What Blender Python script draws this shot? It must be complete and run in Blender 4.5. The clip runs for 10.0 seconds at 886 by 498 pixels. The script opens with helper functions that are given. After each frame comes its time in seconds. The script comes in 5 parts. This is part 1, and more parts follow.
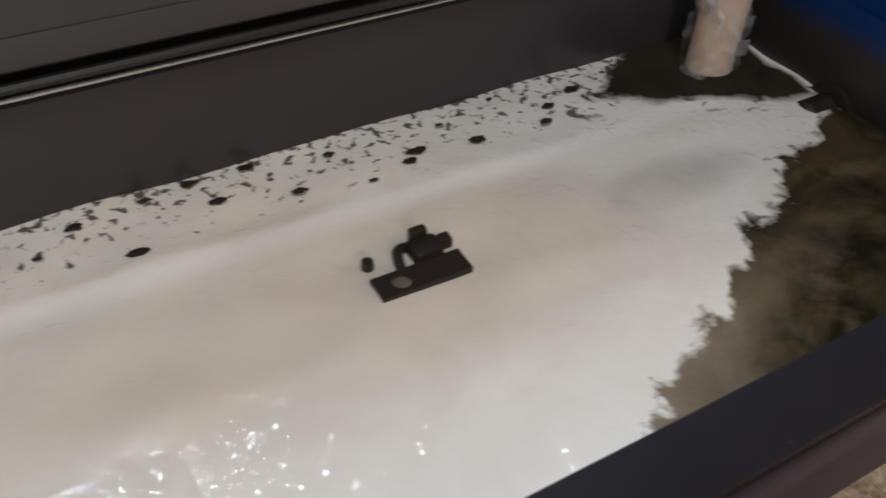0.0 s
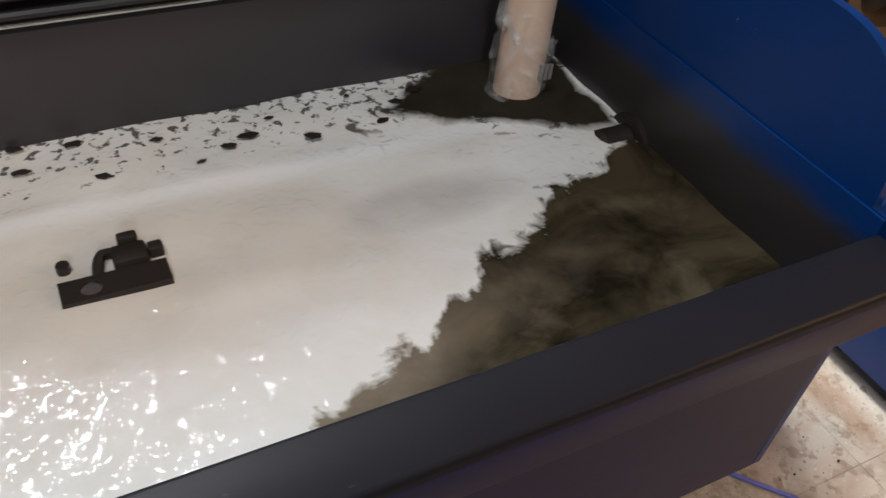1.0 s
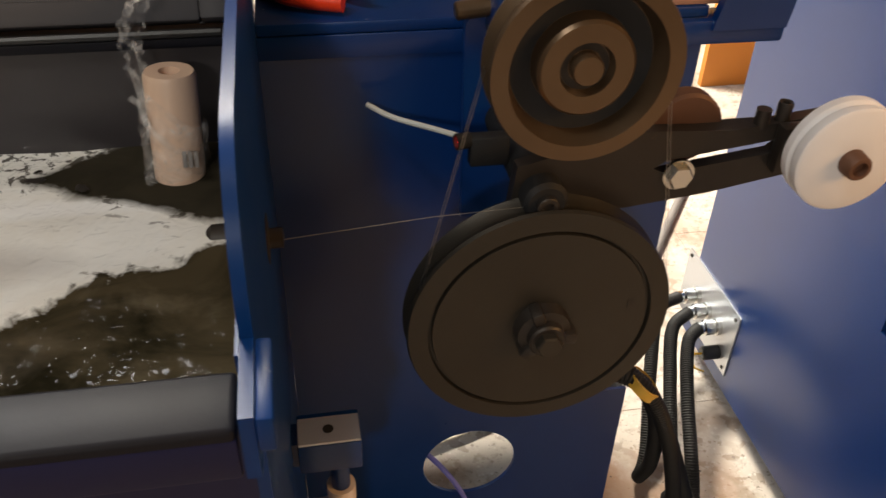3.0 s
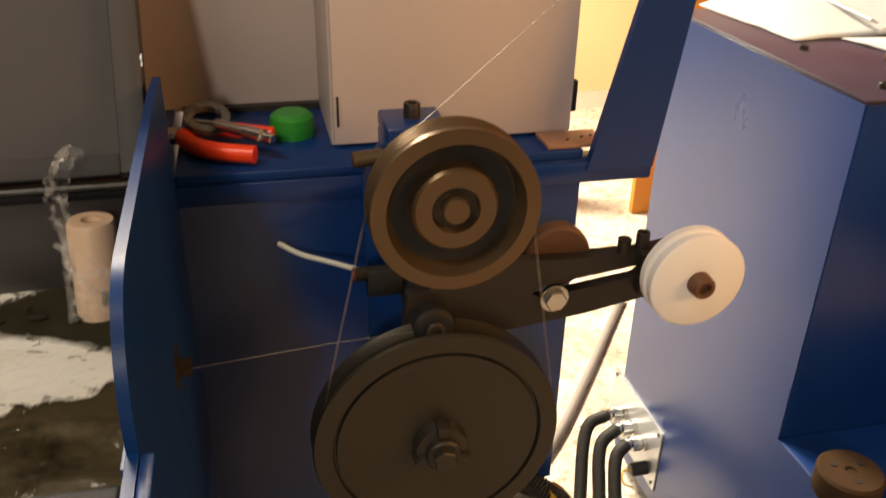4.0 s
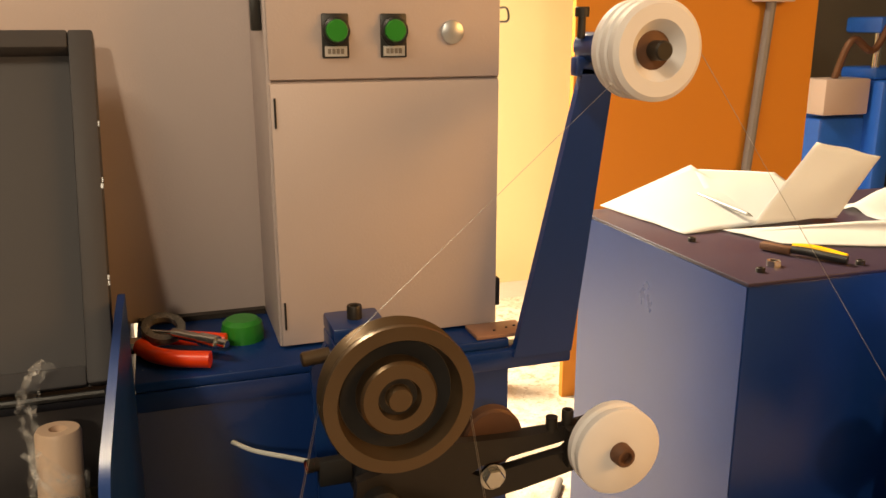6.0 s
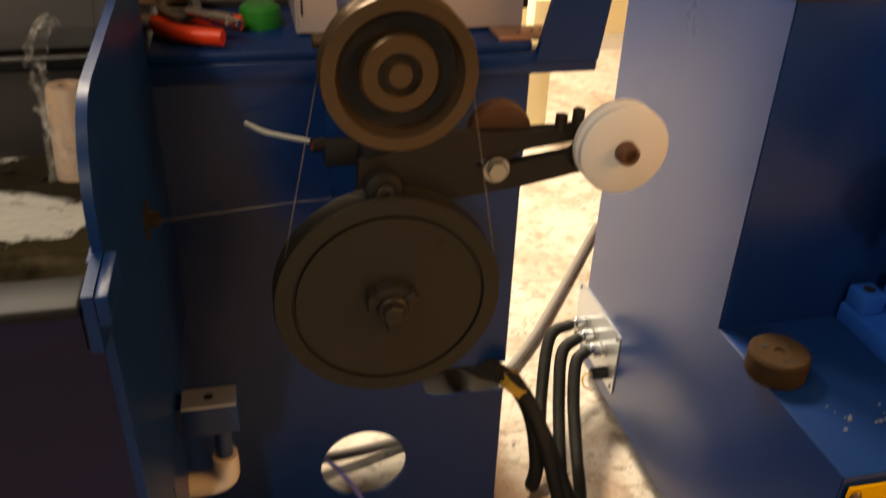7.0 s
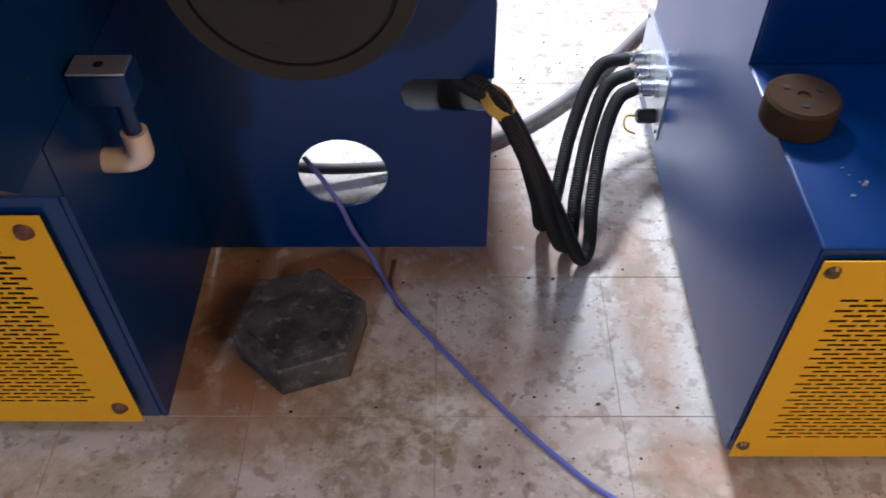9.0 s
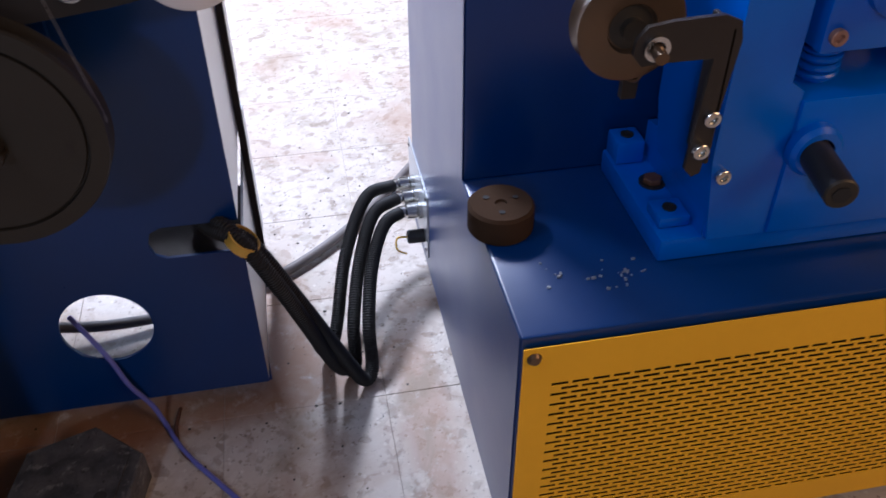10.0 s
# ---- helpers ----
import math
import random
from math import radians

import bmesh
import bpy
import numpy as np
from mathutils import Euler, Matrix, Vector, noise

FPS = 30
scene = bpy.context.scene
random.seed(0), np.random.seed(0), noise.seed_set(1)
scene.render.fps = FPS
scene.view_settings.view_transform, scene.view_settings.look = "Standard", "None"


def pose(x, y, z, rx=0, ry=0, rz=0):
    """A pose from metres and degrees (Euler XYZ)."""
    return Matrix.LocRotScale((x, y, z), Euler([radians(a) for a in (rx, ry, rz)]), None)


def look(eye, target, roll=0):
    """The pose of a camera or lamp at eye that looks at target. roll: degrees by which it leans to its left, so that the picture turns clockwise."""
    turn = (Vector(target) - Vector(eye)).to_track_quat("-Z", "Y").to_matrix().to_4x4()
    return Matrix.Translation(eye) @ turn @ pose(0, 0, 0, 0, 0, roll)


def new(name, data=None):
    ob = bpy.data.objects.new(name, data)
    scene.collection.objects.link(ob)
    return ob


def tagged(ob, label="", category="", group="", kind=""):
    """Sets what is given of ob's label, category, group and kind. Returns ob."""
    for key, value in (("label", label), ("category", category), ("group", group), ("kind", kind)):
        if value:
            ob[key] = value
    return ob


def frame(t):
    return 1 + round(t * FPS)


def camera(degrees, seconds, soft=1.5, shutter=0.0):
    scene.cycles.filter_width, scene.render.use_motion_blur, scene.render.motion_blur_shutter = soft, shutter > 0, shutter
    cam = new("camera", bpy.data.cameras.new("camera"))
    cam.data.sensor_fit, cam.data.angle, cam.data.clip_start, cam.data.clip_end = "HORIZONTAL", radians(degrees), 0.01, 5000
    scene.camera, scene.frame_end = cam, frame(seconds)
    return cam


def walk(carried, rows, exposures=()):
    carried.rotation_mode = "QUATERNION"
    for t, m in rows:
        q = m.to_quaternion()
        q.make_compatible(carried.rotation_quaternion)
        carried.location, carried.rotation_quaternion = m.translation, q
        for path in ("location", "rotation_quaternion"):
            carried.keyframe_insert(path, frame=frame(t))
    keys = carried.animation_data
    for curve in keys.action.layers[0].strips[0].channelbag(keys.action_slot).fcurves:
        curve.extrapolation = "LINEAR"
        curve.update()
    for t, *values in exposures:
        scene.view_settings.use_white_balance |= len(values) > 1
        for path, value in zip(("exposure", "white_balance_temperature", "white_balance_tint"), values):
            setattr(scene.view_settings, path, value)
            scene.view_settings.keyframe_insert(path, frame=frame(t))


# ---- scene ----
cam = camera(55.3, 10.0, 1.5, 0.25)

# camera
PATH = [
    (0, (-1.155, -0.615, 1.256), (-0.39, 0.627, -0.113), 3.1),
    (0.5, (-1.013, -0.683, 1.247), (-0.256, 0.6, -0.087), 3.4),
    (0.6, (-0.998, -0.686, 1.248), (-0.242, 0.59, -0.092), 4.5),
    (1, (-0.957, -0.695, 1.25), (-0.199, 0.579, -0.093), 6.3),
    (1.3, (-0.874, -0.695, 1.253), (-0.205, 0.603, -0.114), 3.3),
    (1.5, (-0.8, -0.685, 1.248), (-0.222, 0.654, -0.12), 1.0),
    (2, (-0.682, -0.641, 1.241), (-0.217, 0.733, -0.135), 2.0),
    (2.2, (-0.643, -0.66, 1.235), (-0.232, 0.755, -0.117), 2.4),
    (2.5, (-0.548, -0.724, 1.234), (-0.256, 0.797, -0.031), 0.5),
    (2.7, (-0.496, -0.762, 1.237), (-0.205, 0.786, 0.005), 1.4),
    (3.8, (-0.369, -0.883, 1.266), (-0.029, 0.806, 0.25), 1.1),
    (4, (-0.383, -0.892, 1.286), (0.026, 0.827, 0.349), 1.2),
    (4.5, (-0.416, -0.898, 1.326), (0.173, 0.859, 0.573), 0.8),
    (5, (-0.452, -0.922, 1.358), (0.218, 0.863, 0.754), 1.0),
    (5.2, (-0.445, -0.941, 1.366), (0.207, 0.859, 0.789), 0.8),
    (6.3, (-0.407, -0.985, 1.311), (0.19, 0.855, 0.805), 0.1),
    (6.5, (-0.396, -0.98, 1.304), (0.194, 0.816, 0.651), 1.7),
    (7, (-0.356, -1.017, 1.239), (0.051, 0.656, 0.22), 2.0),
    (7.3, (-0.356, -0.969, 1.205), (-0.041, 0.557, -0.05), 1.6),
    (7.5, (-0.326, -0.996, 1.159), (-0.081, 0.506, -0.138), 1.6),
    (8, (-0.271, -0.938, 1.119), (-0.125, 0.443, -0.321), 2.8),
    (8.5, (-0.197, -0.919, 1.104), (-0.152, 0.372, -0.424), 0.5),
    (9, (-0.062, -0.978, 1.119), (-0.079, 0.368, -0.36), -0.6),
    (9.5, (0.05, -1.02, 1.13), (0.211, 0.45, -0.216), 1.4),
    (10, (0.115, -1.037, 1.146), (0.399, 0.494, -0.109), -0.4),
]
# exposure and white balance of the clip's camera
LOOKS = [(0, -0.6, 6050, 8), (0.5, -0.38, 6050, 8), (1, -0.38, 6000, 8), (2, -0.2, 6050, 8), (2.7, -0.3, 6500, 8), (3.8, -0.05, 8200, 10), (4.5, 0.0, 9300, 10), (5.2, 0.0, 9800, 10), (6.5, -0.3, 10000, 10), (7.0, -0.55, 9000, 10), (7.5, -0.48, 6000, 12), (8.0, -0.35, 5450, 12), (9, -0.45, 5050, 12), (10, -0.92, 5000, 18)]
walk(cam, [(t, look(eye, target, roll)) for t, eye, target, roll in PATH], [(t, st, k, tint) for t, st, k, tint in LOOKS])

# ---- light and world ----
world = bpy.data.worlds.new("workshop_air")
scene.world = world
world.use_nodes = True
world.node_tree.nodes["Background"].inputs[0].default_value = (0.75, 0.82, 1.0, 1)
world.node_tree.nodes["Background"].inputs[1].default_value = 0.05


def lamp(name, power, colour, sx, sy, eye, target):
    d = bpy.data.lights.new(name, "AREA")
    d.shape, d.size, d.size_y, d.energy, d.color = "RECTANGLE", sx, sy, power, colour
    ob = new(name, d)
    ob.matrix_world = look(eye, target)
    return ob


lamp("ceiling_light_front", 78, (1.0, 0.97, 0.93), 0.30, 0.30, (-1.80, -5.2, 3.2), (-0.45, 0.0, 0.9))
# added fill with no known source, brightens the milk from overhead
lamp("tank_fill_light", 30, (1.0, 0.99, 0.97), 1.2, 0.25, (-1.55, -1.05, 3.25), (-0.95, -0.25, 0.8))
lamp("ceiling_light_back", 80, (0.96, 0.97, 1.0), 0.60, 0.30, (-1.17, 1.56, 3.15), (-0.9, -0.2, 0.8))
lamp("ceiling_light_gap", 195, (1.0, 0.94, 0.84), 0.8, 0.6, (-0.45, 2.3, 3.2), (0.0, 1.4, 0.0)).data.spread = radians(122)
lamp("wall_light_right", 70, (1.0, 0.55, 0.22), 1.8, 1.1, (2.4, -1.9, 2.2), (0.0, 0.2, 0.8))
lamp("window_daylight", 210, (0.86, 0.93, 1.0), 1.8, 1.4, (-2.6, 5.06, 1.75), (-2.6, 0.0, 1.75))


# ---- materials ----
def ramp(nt, fac, stops):
    n = nt.nodes.new("ShaderNodeValToRGB")
    els = n.color_ramp.elements
    while len(els) < len(stops):
        els.new(0.5)
    for e, (p, c) in zip(els, stops):
        e.position, e.color = p, (c if len(c) == 4 else (*c, 1))
    nt.links.new(fac, n.inputs[0])
    return n.outputs[0]


def grey(v):
    return (v, v, v, 1)


def noise_out(nt, coord, scale, detail=4, rough=0.55, distortion=0.0):
    n = nt.nodes.new("ShaderNodeTexNoise")
    n.inputs["Scale"].default_value, n.inputs["Detail"].default_value = scale, detail
    n.inputs["Roughness"].default_value, n.inputs["Distortion"].default_value = rough, distortion
    nt.links.new(coord, n.inputs["Vector"])
    return n.outputs["Fac"]


def mix(nt, fac, a, b, mode="MIX"):
    n = nt.nodes.new("ShaderNodeMix")
    n.data_type, n.blend_type = "RGBA", mode
    for sock, v in ((n.inputs[0], fac), (n.inputs[6], a), (n.inputs[7], b)):
        if isinstance(v, (int, float)):
            sock.default_value = v
        elif isinstance(v, tuple):
            sock.default_value = v if len(v) == 4 else (*v, 1)
        else:
            nt.links.new(v, sock)
    return n.outputs[2]


def calc(nt, op, a, b=0.0, clamp=False):
    n = nt.nodes.new("ShaderNodeMath")
    n.operation, n.use_clamp = op, clamp
    for i, v in enumerate((a, b)):
        if isinstance(v, (int, float)):
            n.inputs[i].default_value = v
        else:
            nt.links.new(v, n.inputs[i])
    return n.outputs[0]


def base(name):
    m = bpy.data.materials.new(name)
    m.use_nodes = True
    nt = m.node_tree
    b = nt.nodes["Principled BSDF"]
    tc = nt.nodes.new("ShaderNodeTexCoord")
    return m, nt, b, tc.outputs["Object"]


def bump(nt, b, height, strength, dist=0.002):
    n = nt.nodes.new("ShaderNodeBump")
    n.inputs["Strength"].default_value, n.inputs["Distance"].default_value = strength, dist
    nt.links.new(height, n.inputs["Height"])
    nt.links.new(n.outputs[0], b.inputs["Normal"])


def surface(name, colour, rough=0.5, metal=0.0, vary=0.18, grain=120, stain=6, wear=None, relief=0.15, spec=0.5):
    """A worn surface: fine grain, broad stains, and chips of the colour wear."""
    m, nt, b, co = base(name)
    dark = tuple(c * (1 - vary) for c in colour)
    light = tuple(min(1, c * (1 + vary)) for c in colour)
    big = noise_out(nt, co, stain, 5, 0.6)
    fine = noise_out(nt, co, grain, 3, 0.6)
    col = mix(nt, big, dark, light)
    col = mix(nt, calc(nt, "MULTIPLY", fine, 0.5), col, tuple(c * (1 - 0.6 * vary) for c in colour))
    if wear:
        chips = ramp(nt, noise_out(nt, co, 55, 6, 0.7), [(0.69, grey(0)), (0.72, grey(1))])
        col = mix(nt, chips, col, wear)
    nt.links.new(col, b.inputs["Base Color"])
    r = nt.nodes.new("ShaderNodeMapRange")
    r.inputs[3].default_value, r.inputs[4].default_value = max(0.03, rough - 0.07), min(1, rough + 0.07)
    nt.links.new(big, r.inputs[0])
    nt.links.new(r.outputs[0], b.inputs["Roughness"])
    b.inputs["Metallic"].default_value = metal
    b.inputs["Specular IOR Level"].default_value = spec
    bump(nt, b, fine, relief, 0.001)
    return m


BLUE = surface("navy_blue_paint", (0.0012, 0.028, 0.140), 0.30, 0, 0.25, 90, 5, None, 0.04, 0.60)
BLUE_WORN = surface("scuffed_navy_paint", (0.0015, 0.028, 0.135), 0.36, 0, 0.3, 90, 7, (0.22, 0.24, 0.3), 0.15, 0.22)
BRIGHT = surface("bright_blue_enamel", (0.006, 0.11, 0.55), 0.32, 0, 0.2, 70, 8, None, 0.12)
TANK = surface("grey_tank_paint", (0.038, 0.034, 0.037), 0.36, 0, 0.2, 80, 4, None, 0.12)
RIM = surface("grey_blue_rim_paint", (0.011, 0.011, 0.015), 0.45, 0, 0.25, 80, 9, (0.05, 0.05, 0.055), 0.15, 0.12)
TANKOUT = surface("dark_violet_tank_paint", (0.008, 0.009, 0.045), 0.42, 0, 0.25, 80, 6, (0.05, 0.05, 0.06), 0.15, 0.25)
LID = surface("grey_lid_paint", (0.055, 0.053, 0.058), 0.5, 0, 0.12, 80, 4, None, 0.1, 0.2)
BEIGE = surface("beige_cabinet_enamel", (0.52, 0.43, 0.415), 0.45, 0, 0.06, 300, 3, None, 0.25)
STEEL = surface("brown_oiled_steel", (0.135, 0.088, 0.052), 0.32, 0.65, 0.25, 60, 14, None, 0.12)
DARKSTEEL = surface("dark_oiled_steel", (0.036, 0.031, 0.024), 0.45, 0.45, 0.3, 60, 9, None, 0.15)
BLACKIRON = surface("black_iron", (0.032, 0.026, 0.022), 0.45, 0.4, 0.3, 70, 12, (0.12, 0.06, 0.03), 0.3)
RUST = surface("rust_brown_iron", (0.13, 0.06, 0.035), 0.55, 0.3, 0.3, 70, 16, None, 0.3)
CHROME = surface("bright_zinc", (0.62, 0.62, 0.6), 0.22, 1.0, 0.12, 90, 20, None, 0.05)
SILVER = surface("silver_plate", (0.55, 0.57, 0.6), 0.35, 0.8, 0.1, 150, 10, None, 0.08)
NYLON = surface("white_nylon", (0.74, 0.72, 0.73), 0.5, 0, 0.05, 60, 10, None, 0.05)
PVC = surface("cream_plastic_pipe", (0.72, 0.62, 0.55), 0.4, 0, 0.06, 60, 12, None, 0.05)
YELLOW = surface("yellow_panel_paint", (0.80, 0.42, 0.002), 0.45, 0, 0.1, 90, 6, None, 0.1, 0.12)
TAPE = surface("yellow_tape", (0.62, 0.38, 0.05), 0.5, 0, 0.12, 70, 20)
RUBBER = surface("black_corrugated_plastic", (0.016, 0.015, 0.014), 0.6, 0, 0.2, 90, 15, None, 0.1, 0.3)
GREYHOSE = surface("grey_hose_rubber", (0.20, 0.18, 0.17), 0.5, 0, 0.15, 80, 15)
CORD = surface("violet_blue_cord", (0.14, 0.15, 0.5), 0.6, 0, 0.15, 300, 30, None, 0.4)
WOODY = surface("brown_pressed_disc", (0.045, 0.025, 0.013), 0.85, 0, 0.3, 90, 20, None, 0.5, 0.12)
RED = surface("red_handle_plastic", (0.75, 0.05, 0.015), 0.3, 0, 0.1, 70, 12)
GREEN = surface("green_plastic", (0.01, 0.22, 0.03), 0.3, 0, 0.1, 70, 12)
BLACK = surface("black_plastic", (0.015, 0.015, 0.016), 0.4, 0, 0.2, 70, 12)
HANDLE = surface("yellow_handle_plastic", (0.75, 0.42, 0.02), 0.35, 0, 0.1, 70, 12)
PAPER = surface("white_paper", (0.60, 0.61, 0.63), 0.8, 0, 0.04, 120, 8, None, 0.05)


def let_light_through(m, share):
    """Thin paper passes some of the light that falls on its other side."""
    nt = m.node_tree
    through_ = nt.nodes.new("ShaderNodeBsdfTranslucent")
    through_.inputs[0].default_value = (0.85, 0.84, 0.80, 1)
    both = nt.nodes.new("ShaderNodeMixShader")
    both.inputs[0].default_value = share
    nt.links.new(nt.nodes["Principled BSDF"].outputs[0], both.inputs[1])
    nt.links.new(through_.outputs[0], both.inputs[2])
    nt.links.new(both.outputs[0], nt.nodes["Material Output"].inputs["Surface"])


let_light_through(PAPER, 0.38)
TOPPAINT = surface("dark_violet_top_paint", (0.030, 0.019, 0.038), 0.4, 0, 0.25, 80, 9, None, 0.15)
ORANGE = surface("orange_wall_paint", (0.62, 0.22, 0.03), 0.6, 0, 0.08, 60, 2, None, 0.1)
CREAM = surface("cream_wall_paint", (0.85, 0.74, 0.44), 0.7, 0, 0.06, 50, 2, None, 0.15)
WALLPAINT = surface("pale_wall_paint", (0.26, 0.24, 0.21), 0.75, 0, 0.06, 50, 1.5, None, 0.15)
COPPER = surface("bare_copper_brown_plate", (0.42, 0.22, 0.15), 0.45, 0.4, 0.2, 60, 18)
CARD = surface("tan_cardboard", (0.60, 0.42, 0.31), 0.4, 0, 0.12, 80, 14, None, 0.2)
# near-black: painted shade in slots, holes, pits and openings, plus some black parts
DARK = surface("near_black", (0.006, 0.006, 0.007), 0.7, 0, 0.2, 60, 6)
WIRE = surface("bright_drawn_wire", (0.42, 0.41, 0.39), 0.4, 1.0, 0.05, 60, 10)
DUSTY = surface("dusty_dark_iron", (0.035, 0.034, 0.034), 0.8, 0, 0.3, 60, 20, None, 0.4)
CABLE = surface("white_cable_sheath", (0.62, 0.62, 0.58), 0.5, 0, 0.06, 60, 10)


def red_glow():
    m, nt, b, co = base("red_pilot_lamp")
    b.inputs["Base Color"].default_value = (0.8, 0.02, 0.02, 1)
    b.inputs["Emission Color"].default_value = (1, 0.03, 0.04, 1)
    b.inputs["Emission Strength"].default_value = 2.5
    return m


GLOW = red_glow()


def cast_iron():
    """Rough grey casting, dusty, with pale scuffs and rusty specks."""
    m, nt, b, co = base("grey_cast_iron")
    col = mix(nt, ramp(nt, noise_out(nt, co, 18, 6, 0.65, 0.3), [(0.36, grey(0)), (0.66, grey(1))]), (0.030, 0.031, 0.034), (0.105, 0.105, 0.108))
    col = mix(nt, ramp(nt, noise_out(nt, co, 48, 6, 0.7, 0.4), [(0.56, grey(0)), (0.68, grey(0.75))]), col, (0.24, 0.235, 0.225))
    col = mix(nt, ramp(nt, noise_out(nt, co, 110, 4, 0.6), [(0.62, grey(0)), (0.68, grey(0.8))]), col, (0.020, 0.018, 0.016))
    nt.links.new(col, b.inputs["Base Color"])
    b.inputs["Roughness"].default_value = 0.55
    bump(nt, b, noise_out(nt, co, 55, 6, 0.65), 0.7, 0.003)
    return m


CASTIRON = cast_iron()


def tank_end_paint():
    """Grey tank paint brushed over the blue, with a soft uneven upper margin."""
    m, nt, b, co = base("grey_over_blue_paint")
    sep = nt.nodes.new("ShaderNodeSeparateXYZ")
    nt.links.new(co, sep.inputs[0])
    lift = calc(nt, "ADD", sep.outputs[2], calc(nt, "MULTIPLY", calc(nt, "SUBTRACT", noise_out(nt, co, 14, 5, 0.6), 0.5), 0.022))
    edge = ramp(nt, calc(nt, "MULTIPLY", calc(nt, "SUBTRACT", lift, 0.86), 16.0, True), [(0.30, grey(0)), (0.66, grey(1))])
    greyp = mix(nt, noise_out(nt, co, 7, 5, 0.6), (0.022, 0.020, 0.020), (0.040, 0.036, 0.034))
    nt.links.new(mix(nt, edge, greyp, (0.0015, 0.028, 0.135)), b.inputs["Base Color"])
    b.inputs["Roughness"].default_value, b.inputs["Specular IOR Level"].default_value = 0.36, 0.3
    bump(nt, b, noise_out(nt, co, 80, 3, 0.6), 0.12, 0.001)
    return m


TANKEND = tank_end_paint()


def clear_film():
    m, nt, b, co = base("crumpled_clear_film")
    b.inputs["Base Color"].default_value = (0.93, 0.9, 0.87, 1)
    b.inputs["Roughness"].default_value = 0.22
    b.inputs["IOR"].default_value = 1.25
    nt.links.new(ramp(nt, noise_out(nt, co, 34, 5, 0.65, 1.2), [(0.40, grey(0.03)), (0.56, grey(0.16)), (0.72, grey(0.60))]), b.inputs["Alpha"])
    bump(nt, b, noise_out(nt, co, 60, 5, 0.6, 0.6), 0.8, 0.006)
    return m


FILM = clear_film()


def terrazzo():
    m, nt, b, co = base("terrazzo_tile")
    geo = nt.nodes.new("ShaderNodeNewGeometry").outputs["Position"]
    rnd = nt.nodes.new("ShaderNodeObjectInfo").outputs["Random"]
    v = nt.nodes.new("ShaderNodeTexVoronoi")
    v.inputs["Scale"].default_value = 55
    nt.links.new(geo, v.inputs["Vector"])
    chip = ramp(nt, v.outputs["Color"], [(0.25, (0.30, 0.24, 0.19)), (0.55, (0.46, 0.39, 0.33)), (0.9, (0.60, 0.54, 0.47))])
    ground = mix(nt, noise_out(nt, geo, 9, 6, 0.65), (0.47, 0.41, 0.35), (0.63, 0.57, 0.51))
    sel = ramp(nt, noise_out(nt, geo, 28, 3, 0.5), [(0.5, grey(0)), (0.58, grey(0.85))])
    col = mix(nt, sel, ground, chip)
    # dark pits and crumbs
    pits = ramp(nt, noise_out(nt, geo, 95, 4, 0.65), [(0.60, grey(0)), (0.64, grey(1))])
    where = ramp(nt, noise_out(nt, geo, 5, 3, 0.5), [(0.42, grey(0)), (0.6, grey(0.8))])
    col = mix(nt, calc(nt, "MULTIPLY", pits, where), col, (0.13, 0.10, 0.075))
    # angular dark and pale chips set in the tile
    v2 = nt.nodes.new("ShaderNodeTexVoronoi")
    v2.inputs["Scale"].default_value = 105
    v2.distance = "MANHATTAN"
    nt.links.new(geo, v2.inputs["Vector"])
    sc = nt.nodes.new("ShaderNodeSeparateColor")
    nt.links.new(v2.outputs["Color"], sc.inputs[0])
    core_ = ramp(nt, v2.outputs["Distance"], [(0.40, grey(1)), (0.50, grey(0))])
    dark_ = calc(nt, "MULTIPLY", ramp(nt, sc.outputs[0], [(0.90, grey(0)), (0.91, grey(0.7))]), core_)
    col = mix(nt, dark_, col, (0.20, 0.15, 0.115))
    pale_ = calc(nt, "MULTIPLY", ramp(nt, sc.outputs[1], [(0.84, grey(0)), (0.85, grey(0.6))]), core_)
    col = mix(nt, pale_, col, (0.70, 0.66, 0.60))
    # rust-brown patches round the weight and under the hoses, broken up by noise
    sep = nt.nodes.new("ShaderNodeSeparateXYZ")
    nt.links.new(geo, sep.inputs[0])
    brown = ramp(nt, noise_out(nt, geo, 11, 6, 0.65, 0.3), [(0.22, grey(0.2)), (0.50, grey(1))])
    for cx, cy, rx, ry, amount in ((-0.40, -0.17, 0.13, 0.20, 1.0), (-0.34, -0.05, 0.16, 0.12, 1.0), (-0.20, 0.00, 0.30, 0.06, 0.9), (0.03, 0.16, 0.06, 0.22, 0.9), (0.10, 0.06, 0.16, 0.10, 0.75), (0.26, -0.10, 0.05, 0.30, 0.6), (0.30, -0.40, 0.10, 0.08, 0.7), (-0.33, -0.30, 0.12, 0.10, 0.6)):
        ux = calc(nt, "DIVIDE", calc(nt, "SUBTRACT", sep.outputs[0], cx), rx)
        uy = calc(nt, "DIVIDE", calc(nt, "SUBTRACT", sep.outputs[1], cy), ry)
        inside = calc(nt, "SUBTRACT", 1.25, calc(nt, "ADD", calc(nt, "MULTIPLY", ux, ux), calc(nt, "MULTIPLY", uy, uy)), True)
        col = mix(nt, calc(nt, "MULTIPLY", calc(nt, "MULTIPLY", inside, amount), brown), col, (0.31, 0.150, 0.072))
    ox = calc(nt, "DIVIDE", calc(nt, "SUBTRACT", sep.outputs[0], -0.16), 0.20)
    oy = calc(nt, "DIVIDE", calc(nt, "SUBTRACT", sep.outputs[1], -0.30), 0.15)
